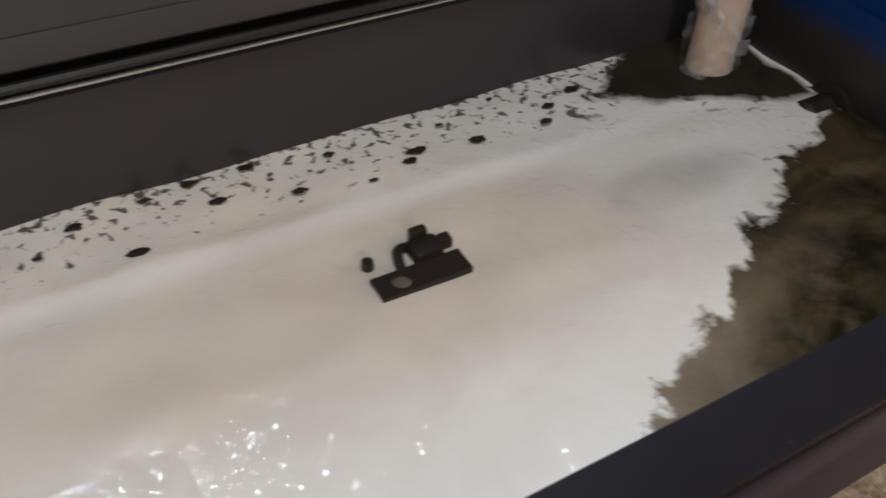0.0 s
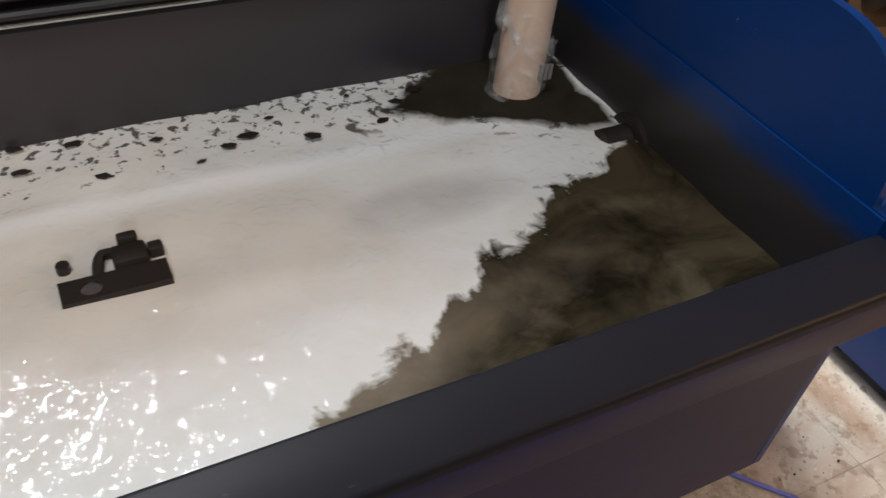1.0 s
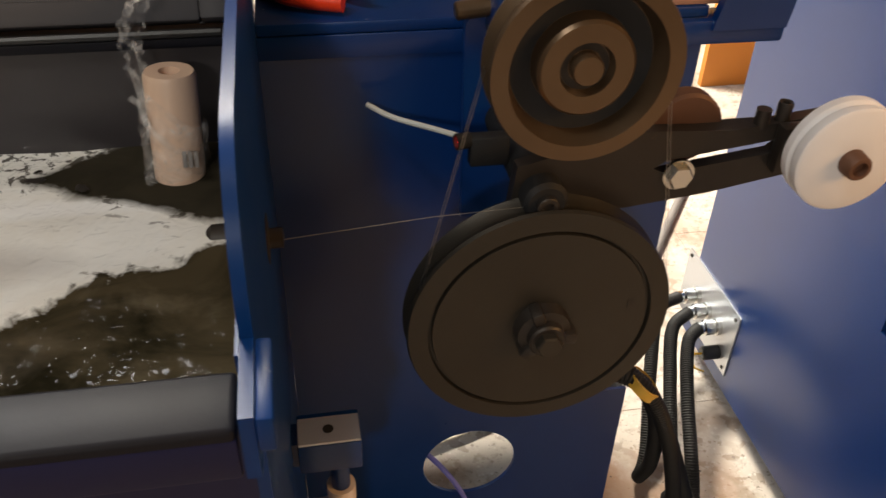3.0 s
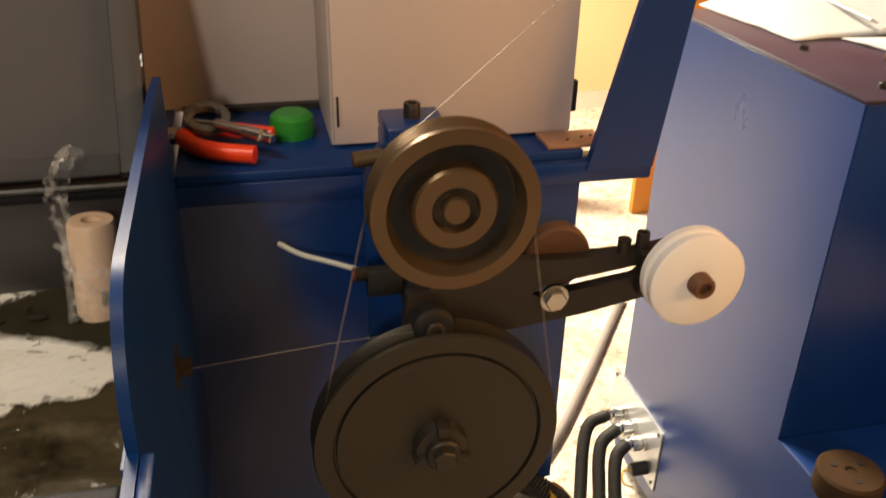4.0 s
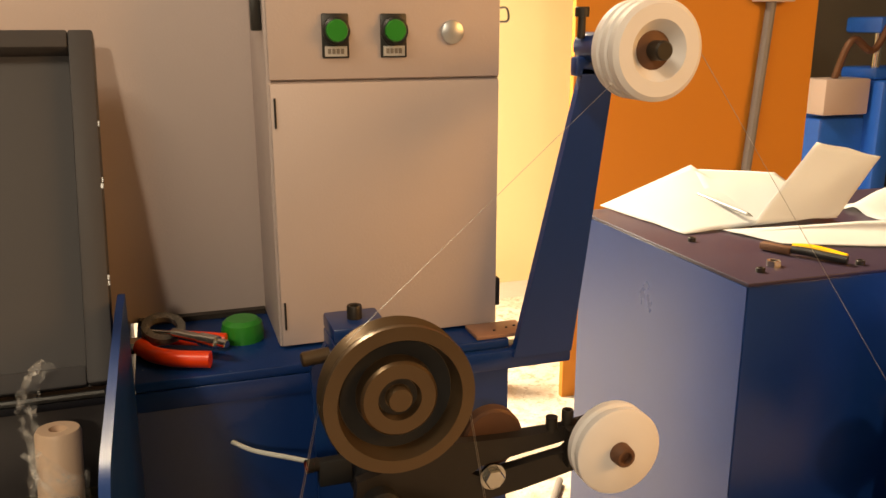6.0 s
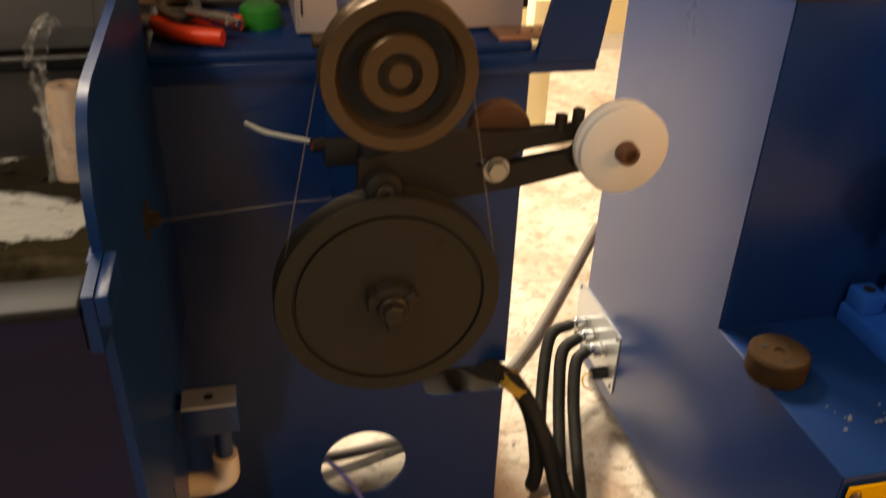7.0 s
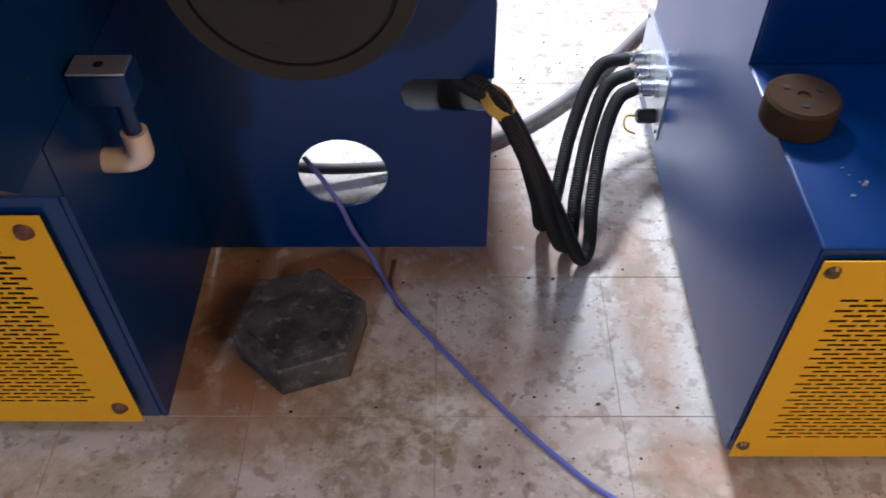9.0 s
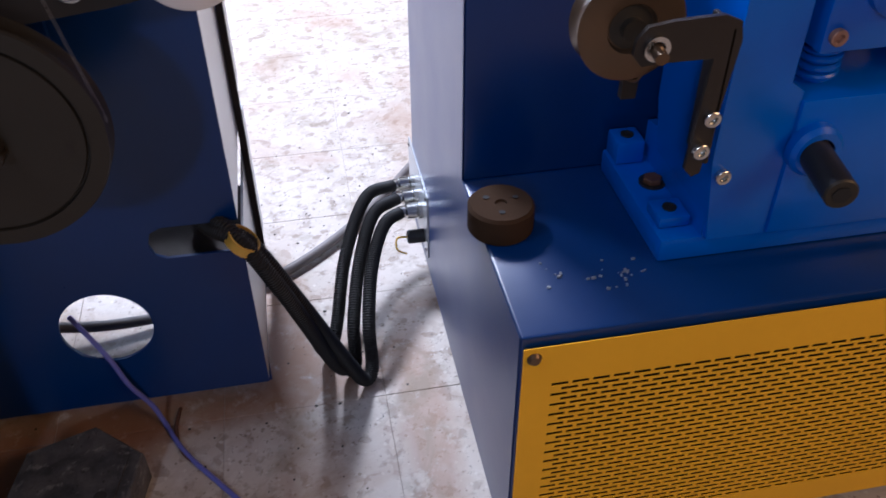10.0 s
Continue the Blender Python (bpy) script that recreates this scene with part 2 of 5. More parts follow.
    moss = calc(nt, "SUBTRACT", 1.1, calc(nt, "ADD", calc(nt, "MULTIPLY", ox, ox), calc(nt, "MULTIPLY", oy, oy)), True)
    moss = calc(nt, "MULTIPLY", moss, ramp(nt, noise_out(nt, geo, 40, 6, 0.7, 0.3), [(0.40, grey(0)), (0.62, grey(0.85))]))
    col = mix(nt, moss, col, (0.20, 0.155, 0.06))
    # olive oil soaked into the tile, and pale scuffed patches
    oil = ramp(nt, noise_out(nt, geo, 6, 5, 0.7, 0.5), [(0.52, grey(0)), (0.66, grey(0.6))])
    col = mix(nt, oil, col, (0.21, 0.165, 0.10))
    pale = ramp(nt, noise_out(nt, geo, 17, 6, 0.7, 0.2), [(0.56, grey(0)), (0.68, grey(0.65))])
    col = mix(nt, pale, col, (0.66, 0.61, 0.55))
    st = ramp(nt, noise_out(nt, geo, 3.6, 5, 0.6, 0.4), [(0.49, grey(0)), (0.64, grey(0.5))])
    col = mix(nt, st, col, (0.33, 0.19, 0.115))
    col = mix(nt, calc(nt, "MULTIPLY", rnd, 0.14), col, (0.36, 0.30, 0.25))
    nt.links.new(col, b.inputs["Base Color"])
    b.inputs["Roughness"].default_value = 0.5
    bump(nt, b, noise_out(nt, geo, 80, 4, 0.6), 0.35, 0.001)
    return m


TERRAZZO = terrazzo()
GROUT = surface("tile_grout", (0.40, 0.34, 0.29), 0.85, 0, 0.2, 100, 8)


def soap_liquid():
    """Milky soap water with dark oily sludge by the outlet and, with the corner's shadow painted in, round the wrapped
    bottle.
    """
    m, nt, b, co = base("milky_soap_liquid")
    sep = nt.nodes.new("ShaderNodeSeparateXYZ")
    nt.links.new(co, sep.inputs[0])
    x, y = sep.outputs[0], sep.outputs[1]
    n1 = noise_out(nt, co, 16, 5, 0.55, 0.5)
    n2 = noise_out(nt, co, 42, 5, 0.58, 1.0)
    n3 = noise_out(nt, co, 7, 5, 0.6, 1.6)
    wob = calc(nt, "ADD", calc(nt, "MULTIPLY", calc(nt, "SUBTRACT", n1, 0.5), 0.14), calc(nt, "MULTIPLY", calc(nt, "SUBTRACT", n2, 0.5), 0.045))
    line = calc(nt, "ADD", calc(nt, "MULTIPLY", calc(nt, "ADD", x, 0.50), 0.56), -0.210)
    edge = calc(nt, "ADD", calc(nt, "SUBTRACT", line, y), wob)
    d1 = ramp(nt, calc(nt, "ADD", calc(nt, "MULTIPLY", edge, 14.0), 0.5), [(0.46, grey(0)), (0.62, grey(1))])
    # dark pool in the back corner, the corner's shadow painted in: a slanting front edge, a slanting far edge, foam
    # along the end plate
    low = calc(nt, "ADD", calc(nt, "ADD", y, calc(nt, "MULTIPLY", calc(nt, "ADD", x, 0.575), 0.45)), 0.168)
    far_ = calc(nt, "MULTIPLY", calc(nt, "ADD", calc(nt, "SUBTRACT", x, calc(nt, "MULTIPLY", calc(nt, "ADD", y, 0.06), 1.55)), 0.615), 0.8)
    foam = calc(nt, "MULTIPLY", calc(nt, "SUBTRACT", -0.489, x), 1.6)
    in2 = calc(nt, "MULTIPLY", calc(nt, "MINIMUM", calc(nt, "MINIMUM", low, far_), foam), 11.0)
    in2 = calc(nt, "ADD", in2, calc(nt, "MULTIPLY", wob, 3.2))
    d2 = ramp(nt, calc(nt, "ADD", in2, 0.5), [(0.44, grey(0)), (0.60, grey(1))])
    # foam flecks drifting along the back wall
    band = calc(nt, "MULTIPLY", calc(nt, "ADD", y, 0.142), 11.0, True)
    fl = noise_out(nt, co, 98, 4, 0.62, 0.3)
    fleck = ramp(nt, calc(nt, "ADD", calc(nt, "MULTIPLY", band, 0.16), fl), [(0.66, grey(0)), (0.70, grey(0.9))])
    fleck = calc(nt, "MULTIPLY", fleck, calc(nt, "MULTIPLY", band, 6.0, True))
    near2 = calc(nt, "MULTIPLY", calc(nt, "ADD", in2, 0.75), calc(nt, "ADD", band, 0.25), True)
    lace = calc(nt, "MULTIPLY", ramp(nt, calc(nt, "ADD", calc(nt, "MULTIPLY", near2, 0.18), n2), [(0.60, grey(0)), (0.65, grey(0.9))]), calc(nt, "MULTIPLY", near2, 5.0, True))
    fringe = calc(nt, "MULTIPLY", calc(nt, "ADD", calc(nt, "MULTIPLY", edge, 9.0), 0.62, True), n2)
    lace2 = ramp(nt, fringe, [(0.36, grey(0)), (0.42, grey(0.75))])
    milk = mix(nt, ramp(nt, n3, [(0.35, grey(0)), (0.7, grey(1))]), (0.83, 0.82, 0.79), (0.77, 0.735, 0.675))
    # the ridge's bright line is put into the milk colour as a whiter band
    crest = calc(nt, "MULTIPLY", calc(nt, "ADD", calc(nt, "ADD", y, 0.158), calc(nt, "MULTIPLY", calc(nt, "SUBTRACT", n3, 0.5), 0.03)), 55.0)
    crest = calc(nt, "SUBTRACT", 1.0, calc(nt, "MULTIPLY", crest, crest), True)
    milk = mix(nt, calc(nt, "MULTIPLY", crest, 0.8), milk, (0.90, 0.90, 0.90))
    # tan cloud in the middle of the tank, grey whirl near the outlet
    tx = calc(nt, "MULTIPLY", calc(nt, "ADD", x, 0.94), 3.4)
    ty = calc(nt, "MULTIPLY", calc(nt, "ADD", y, 0.24), 10.0)
    cloud = calc(nt, "SUBTRACT", 1.0, calc(nt, "ADD", calc(nt, "MULTIPLY", tx, tx), calc(nt, "MULTIPLY", ty, ty)), True)
    milk = mix(nt, calc(nt, "MULTIPLY", cloud, 0.30), milk, (0.62, 0.50, 0.38))
    vx = calc(nt, "MULTIPLY", calc(nt, "ADD", x, 0.70), 11.0)
    vy = calc(nt, "MULTIPLY", calc(nt, "ADD", y, 0.238), 30.0)
    whirl = calc(nt, "SUBTRACT", 1.0, calc(nt, "ADD", calc(nt, "MULTIPLY", vx, vx), calc(nt, "MULTIPLY", vy, vy)), True)
    milk = mix(nt, calc(nt, "MULTIPLY", calc(nt, "MULTIPLY", whirl, n1), 0.9), milk, (0.40, 0.37, 0.36))
    sludge = mix(nt, ramp(nt, n3, [(0.42, grey(0)), (0.62, grey(1))]), (0.013, 0.011, 0.006), (0.060, 0.046, 0.026))
    sludge = mix(nt, ramp(nt, n1, [(0.55, grey(0)), (0.8, grey(0.7))]), sludge, (0.17, 0.135, 0.085))
    # thinned brown water where the sludge runs out along the front wall
    thin = calc(nt, "MULTIPLY", calc(nt, "SUBTRACT", 1.0, calc(nt, "MULTIPLY", edge, 13.0), True), calc(nt, "MULTIPLY", calc(nt, "SUBTRACT", -0.315, y), 14.0, True), True)
    sludge = mix(nt, calc(nt, "MULTIPLY", thin, calc(nt, "ADD", n2, 0.3), True), sludge, (0.27, 0.22, 0.16))
    black = mix(nt, n1, (0.010, 0.009, 0.007), (0.05, 0.042, 0.028))
    col = mix(nt, fleck, milk, (0.05, 0.042, 0.035))
    col = mix(nt, lace, col, (0.06, 0.05, 0.04))
    col = mix(nt, lace2, col, (0.15, 0.125, 0.09))
    col = mix(nt, d1, col, sludge)
    col = mix(nt, d2, col, black)
    nt.links.new(col, b.inputs["Base Color"])
    b.inputs["Roughness"].default_value = 0.5
    b.inputs["Specular IOR Level"].default_value = 0.0
    b.inputs["Coat Weight"].default_value, b.inputs["Coat Roughness"].default_value, b.inputs["Coat IOR"].default_value = 1.0, 0.03, 1.36
    nt.links.new(calc(nt, "SUBTRACT", 1.0, calc(nt, "MULTIPLY", calc(nt, "MAXIMUM", d1, d2), 0.93)), b.inputs["Coat Weight"])
    calm = calc(nt, "ADD", calc(nt, "MULTIPLY", noise_out(nt, co, 80, 1, 0.4, 0.9), 0.66), calc(nt, "MULTIPLY", noise_out(nt, co, 15, 2, 0.5, 0.4), 0.9))
    bump(nt, b, calm, 1.0, 0.0034)
    wet = b.inputs["Normal"].links[0]
    nt.links.new(wet.from_socket, b.inputs["Coat Normal"])
    nt.links.remove(b.inputs["Normal"].links[0])
    return m


LIQUID = soap_liquid()


# ---- building helpers ----
BASE = {}


def thing(name, label, category, at=(0, 0, 0), group="", kind=""):
    ob = new(name)
    ob.empty_display_size = 0.03
    ob.location = at
    BASE[ob.name] = Vector(at)
    return tagged(ob, label, category, group, kind)


def finish(ob, bm, material, at, smooth):
    bmesh.ops.translate(bm, verts=bm.verts, vec=-Vector(at))
    bmesh.ops.recalc_face_normals(bm, faces=bm.faces)
    bm.to_mesh(ob.data)
    bm.free()
    ob.data.materials.append(material)
    if smooth:
        ob.data.polygons.foreach_set("use_smooth", [True] * len(ob.data.polygons))
        ob.data.set_sharp_from_angle(angle=radians(smooth))
    return ob


def part(name, bm, material, parent, label="", smooth=35):
    """One mesh under a thing or a part; the bmesh is given in the world's metres."""
    ob = new(name, bpy.data.meshes.new(name))
    at = BASE[parent.name]
    BASE[ob.name] = at
    finish(ob, bm, material, at, smooth)
    ob.parent = parent
    if label:
        ob["label"] = label
    return ob


def solo(name, bm, material, label, category, at=(0, 0, 0), group="", kind="", smooth=35):
    """A thing of one mesh."""
    ob = new(name, bpy.data.meshes.new(name))
    BASE[ob.name] = Vector(at)
    finish(ob, bm, material, at, smooth)
    ob.location = at
    return tagged(ob, label, category, group, kind)


def box(x0, x1, y0, y1, z0, z1, bevel=0.0, bm=None, seg=2):
    own = bmesh.new()
    m = Matrix.Translation(((x0 + x1) / 2, (y0 + y1) / 2, (z0 + z1) / 2)) @ Matrix.Diagonal((x1 - x0, y1 - y0, z1 - z0, 1))
    bmesh.ops.create_cube(own, size=1, matrix=m)
    if bevel:
        bmesh.ops.bevel(own, geom=own.edges[:], offset=bevel, segments=seg, affect="EDGES", profile=0.5)
    return merge(bm, own)


def merge(bm, own):
    if bm is None:
        return own
    tmp = bpy.data.meshes.new("tmp")
    own.to_mesh(tmp)
    own.free()
    bm.from_mesh(tmp)
    bpy.data.meshes.remove(tmp)
    return bm


def turned(bm, m):
    bmesh.ops.transform(bm, matrix=m, verts=bm.verts)
    return bm


def lathe(profile, centre, axis, seg=64, bm=None):
    """Turns (radius, height) round the axis through centre."""
    own = bmesh.new()
    rings = []
    for r, h in profile:
        if r < 1e-6:
            rings.append([own.verts.new((0, 0, h))])
        else:
            rings.append([own.verts.new((r * math.cos(2 * math.pi * i / seg), r * math.sin(2 * math.pi * i / seg), h)) for i in range(seg)])
    for a, b in zip(rings, rings[1:]):
        for i in range(seg):
            j = (i + 1) % seg
            quad = [a[i % len(a)], a[j % len(a)], b[j % len(b)], b[i % len(b)]]
            quad = list(dict.fromkeys(quad))
            if len(quad) > 2:
                own.faces.new(quad)
    turn = Vector(axis).to_track_quat("Z", "Y").to_matrix().to_4x4()
    bmesh.ops.transform(own, matrix=Matrix.Translation(centre) @ turn, verts=own.verts)
    return merge(bm, own)


def rod(p, q, r, seg=20, bm=None, chamfer=0.0):
    p, q = Vector(p), Vector(q)
    h, c = (q - p).length, chamfer
    prof = [(0, 0), (r - c, 0), (r, c), (r, h - c), (r - c, h), (0, h)] if c else [(0, 0), (r, 0), (r, h), (0, h)]
    return lathe(prof, p, q - p, seg, bm)


def spline(points, steps=10):
    pts = [Vector(p) for p in points]
    pts = [2 * pts[0] - pts[1], *pts, 2 * pts[-1] - pts[-2]]
    out = []
    for a, b, c, d in zip(pts, pts[1:], pts[2:], pts[3:]):
        for k in range(steps):
            t = k / steps
            out.append(0.5 * (2 * b + (c - a) * t + (2 * a - 5 * b + 4 * c - d) * t * t + (3 * b - a - 3 * c + d) * t ** 3))
    return out + [pts[-2]]


def tube(points, r, seg=10, steps=10, ridge=0.0, pitch=0.004, bm=None):
    """A round tube along a smooth line; ridge: the depth of its corrugation."""
    line = spline(points, steps)
    if ridge:
        even, step = [line[0]], pitch / 2
        left = step
        for a, b in zip(line, line[1:]):
            span = (b - a).length
            pos = left
            while pos < span:
                even.append(a + (b - a) * (pos / span))
                pos += step
            left = pos - span
        line = even
    own = bmesh.new()
    up, rings = Vector((0.13, 0.29, 0.95)), []
    for i, p in enumerate(line):
        d = (line[min(i + 1, len(line) - 1)] - line[max(i - 1, 0)]).normalized()
        side = d.cross(up)
        side = (side if side.length > 1e-3 else d.orthogonal()).normalized()
        up = side.cross(d).normalized()
        rr = r - (ridge if i % 2 else 0)
        rings.append([own.verts.new(p + (side * math.cos(2 * math.pi * k / seg) + up * math.sin(2 * math.pi * k / seg)) * rr) for k in range(seg)])
    for a, b in zip(rings, rings[1:]):
        for k in range(seg):
            own.faces.new([a[k], a[(k + 1) % seg], b[(k + 1) % seg], b[k]])
    own.faces.new(rings[0]), own.faces.new(rings[-1])
    return merge(bm, own)


def plate(outline, thick, holes=()):
    """A flat sheet in the x-y plane with holes, from z = 0 up to thick, as a bmesh."""
    cu = bpy.data.curves.new("outline", "CURVE")
    cu.dimensions, cu.fill_mode, cu.extrude = "2D", "BOTH", thick / 2
    for ring in (outline, *holes):
        s = cu.splines.new("POLY")
        s.points.add(len(ring) - 1)
        for p, (u, v) in zip(s.points, ring):
            p.co = (u, v, 0, 1)
        s.use_cyclic_u = True
    ob = new("outline", cu)
    bpy.context.view_layer.update()
    me = bpy.data.meshes.new_from_object(ob.evaluated_get(bpy.context.evaluated_depsgraph_get()))
    bm = bmesh.new()
    bm.from_mesh(me)
    bpy.data.objects.remove(ob)
    bpy.data.curves.remove(cu)
    bpy.data.meshes.remove(me)
    bmesh.ops.translate(bm, verts=bm.verts, vec=(0, 0, thick / 2))
    return bm


def ring(cx, cy, r, n=40):
    return [(cx + r * math.cos(2 * math.pi * i / n), cy + r * math.sin(2 * math.pi * i / n)) for i in range(n)]


XZ = Matrix(((1, 0, 0, 0), (0, 0, 1, 0), (0, 1, 0, 0), (0, 0, 0, 1)))     # sheet x, y, height to x, z, y
YZ = Matrix(((0, 0, 1, 0), (1, 0, 0, 0), (0, 1, 0, 0), (0, 0, 0, 1)))     # sheet x, y, height to y, z, x


def upright_xz(outline, y, thick, holes=()):
    return turned(plate(outline, thick, holes), Matrix.Translation((0, y, 0)) @ XZ)


def upright_yz(outline, x, thick, holes=()):
    return turned(plate(outline, thick, holes), Matrix.Translation((x, 0, 0)) @ YZ)


def hexagon(cx, cy, r, turn=0):
    return [(cx + r * math.cos(radians(60 * i + turn)), cy + r * math.sin(radians(60 * i + turn))) for i in range(6)]


def bolt_head(centre, axis, r, h, bm=None):
    """A socket cap screw's head with its recess."""
    return lathe([(0, h * 0.45), (r * 0.5, h * 0.45), (r * 0.55, h * 0.95), (r * 0.9, h), (r, h * 0.9), (r, 0), (0, 0)], centre, axis, 20, bm)


def hex_head(centre, axis, r, h):
    bm = lathe([(0, 0), (r, 0), (r, h * 0.85), (r * 0.88, h), (0, h)], centre, axis, 6)
    return bm


# ---- the setting ----
FX0, FX1, FY0, FY1 = -4.0, 6.0, -6.2, 5.0
floor = solo("floor", box(FX0, FX1, FY0, FY1, -0.08, -0.0014), GROUT, "worn beige terrazzo tile floor with oil stains", "floor", kind="structure")
for nm, b in (("wall_south", (FX0, FX1, FY0 - 0.15, FY0, -0.08, 3.4)),
              ("wall_west", (FX0 - 0.15, FX0, FY0, FY1, -0.08, 3.4)), ("wall_east", (FX1, FX1 + 0.15, FY0, FY1, -0.08, 3.4))):
    solo(nm, box(*b), WALLPAINT, "plain pale painted workshop wall", "wall", kind="structure")
solo("wall_north", upright_xz([(FX0, -0.08), (FX1, -0.08), (FX1, 3.4), (FX0, 3.4)], FY1, 0.15, [[(-3.5, 1.05), (-1.7, 1.05), (-1.7, 2.45), (-3.5, 2.45)]]), WALLPAINT, "plain pale painted workshop wall with a window opening", "wall", kind="structure")
solo("window_1", upright_xz([(-3.5, 1.05), (-1.7, 1.05), (-1.7, 2.45), (-3.5, 2.45)], FY1 + 0.10, 0.04, [[(-3.44, 1.11), (-2.63, 1.11), (-2.63, 2.39), (-3.44, 2.39)], [(-2.57, 1.11), (-1.76, 1.11), (-1.76, 2.39), (-2.57, 2.39)]]), NYLON, "white window frame with two lights in the back wall", "window", kind="structure")
solo("ceiling", box(FX0, FX1, FY0, FY1, 3.4, 3.5), WALLPAINT, "plain pale workshop ceiling", "ceiling", kind="structure")
solo("wall_partition_cream", box(0.83, 2.50, 3.00, 3.12, -0.003, 3.4), CREAM, "cream painted wall behind the machines, warmly lit", "wall", kind="structure")
solo("wall_partition_orange", box(0.895, 1.86, 1.60, 1.625, -0.003, 3.4), ORANGE, "orange painted partition wall", "wall", kind="structure")
solo("drain_pipe", tube([(1.55, 1.575, 0.0), (1.58, 1.575, 0.6), (1.63, 1.575, 1.3), (1.64, 1.575, 1.44)], 0.018, 10), GREYHOSE, "grey conduit running up the orange wall", "pipe", (1.55, 1.575, 0))
jb = thing("junction_box", "pale junction box on the orange wall", "box", (1.70, 1.575, 1.37))
part("case", box(1.57, 1.71, 1.54, 1.598, 1.40, 1.50, 0.004), BEIGE, jb)

# ---- left machine: base cabinet, tank, end plate ----
EX = -0.477
drawing = thing("wire_drawing_machine", "navy blue painted wire drawing machine with a soap tank", "machine", (-1.3, -0.1, 0))
part("base_cabinet", box(-2.3, EX - 0.004, -0.332, 0.24, 0.046, 0.492, 0.004), BLUE, drawing)
part("rear_housing", box(-2.3, EX - 0.0045, -0.0455, 0.2135, 0.6345, 0.9255, 0.002), BLUE, drawing)
slope = bmesh.new()
prof = [(-0.332, 0.492), (-0.462, 0.634), (-0.40, 0.634), (-0.05, 0.634), (-0.05, 0.492)]
va = [slope.verts.new((-2.3, y, z)) for y, z in prof]
vb = [slope.verts.new((EX - 0.004, y, z)) for y, z in prof]
slope.faces.new(va), slope.faces.new(vb)
for i in range(5):
    slope.faces.new([va[i], va[(i + 1) % 5], vb[(i + 1) % 5], vb[i]])
for fx, fy in ((-0.60, -0.25), (-0.60, 0.16), (-2.1, -0.25), (-2.1, 0.16)):
    part("levelling_foot", lathe([(0, 0), (0.026, 0), (0.026, 0.010), (0.009, 0.016), (0.009, 0.050), (0, 0.050)], (fx, fy, 0.0), (0, 0, 1), 18), BLACKIRON, drawing)
part("sloped_apron", slope, BLUE, drawing)
def slanted(y0, y1, z0, z1, w):
    """A long wall that leans from y0 at z0 to y1 at z1."""
    bm = box(-2.3, EX - 0.004, 0, w, z0, z1)
    for v in bm.verts:
        v.co.y += y0 + (y1 - y0) * (v.co.z - z0) / (z1 - z0)
    return bm


tank = part("tank", slanted(-0.462, -0.472, 0.634, 0.891, 0.008), TANKOUT, drawing, "dark violet-blue tank front wall")
part("inner_front_wall", slanted(-0.4535, -0.4635, 0.636, 0.8905, 0.003), TANK, tank, "grey painted inside of the tank")
part("inner_back_wall", box(-2.3, EX - 0.004, -0.058, -0.046, 0.636, 0.926), TANK, tank, "grey painted inside of the tank")
part("tank_bottom", box(-2.3, EX - 0.004, -0.428, -0.058, 0.6365, 0.66), TANK, tank)
part("rim", box(-2.3, EX - 0.006, -0.505, -0.459, 0.892, 0.905, 0.004, None, 3), RIM, drawing, "grey-blue worn folded tank rim")
part("rim_lip", box(-2.3, EX - 0.006, -0.5055, -0.5005, 0.868, 0.8985, 0.002), TANKOUT, drawing)
part("back_ledge", box(-2.3, EX - 0.004, -0.066, -0.030, 0.9265, 0.936, 0.002), RIM, drawing)
part("gasket", tube([(-2.2, -0.064, 0.940), (-1.2, -0.064, 0.940), (-0.50, -0.064, 0.940)], 0.004, 8), BLACK, drawing, "black rubber seal along the tank's back edge")
part("edge_strip", box(-2.2, -0.712, -0.0690, -0.0665, 0.9325, 0.9360, 0.001), CHROME, drawing, "bright worn metal strip along the tank edge")

arc = [(-0.369 - 0.077 * math.sin(a), 0.925 + 0.093 * math.cos(a)) for a in [radians(8 + 8.2 * i) for i in range(11)]]
end_outline = [(-0.0, 0.56), (-0.0, 1.030), (-0.065, 1.033), (-0.368, 1.019), *arc, (-0.446, 0.915), (-0.506, 0.915), (-0.506, 0.868), (-0.470, 0.862), (-0.4625, 0.636), (-0.398, 0.56)]
end = part("end_plate", upright_yz(end_outline, EX - 0.004, 0.008), BLUE_WORN, drawing, "scuffed blue rounded end plate of the tank")
part("end_flange", box(EX + 0.0045, EX + 0.014, -0.508, -0.446, 0.890, 0.915, 0.002), BLUE_WORN, end, "chipped blue corner flange")
part("end_skirt", box(EX - 0.0035, EX + 0.0035, -0.330, 0.0, 0.046, 0.558), BLUE, drawing)
part("end_skirt_apron", upright_yz([(-0.330, 0.49), (-0.330, 0.558), (-0.396, 0.558)], EX - 0.0035, 0.006), BLUE, drawing)
part("inner_end_wall", box(EX - 0.0065, EX - 0.0045, -0.4585, -0.0585, 0.637, 0.914), TANKEND, tank, "grey tank paint fading into the blue of the end plate")
die = part("die_holder", lathe([(0, 0), (0.012, 0), (0.016, 0.004), (0.016, 0.040), (0.022, 0.042), (0.022, 0.050), (0.009, 0.051), (0.009, 0.062), (0.003, 0.063), (0, 0.063)], (-0.522, -0.212, 0.815), (1, 0, 0), 28), BLACKIRON, drawing, "black round die holder through the end plate")
part("locking_ring", lathe([(0.017, 0), (0.026, 0.001), (0.026, 0.007), (0.017, 0.008)], (-0.490, -0.212, 0.815), (1, 0, 0), 28), BLACKIRON, die)
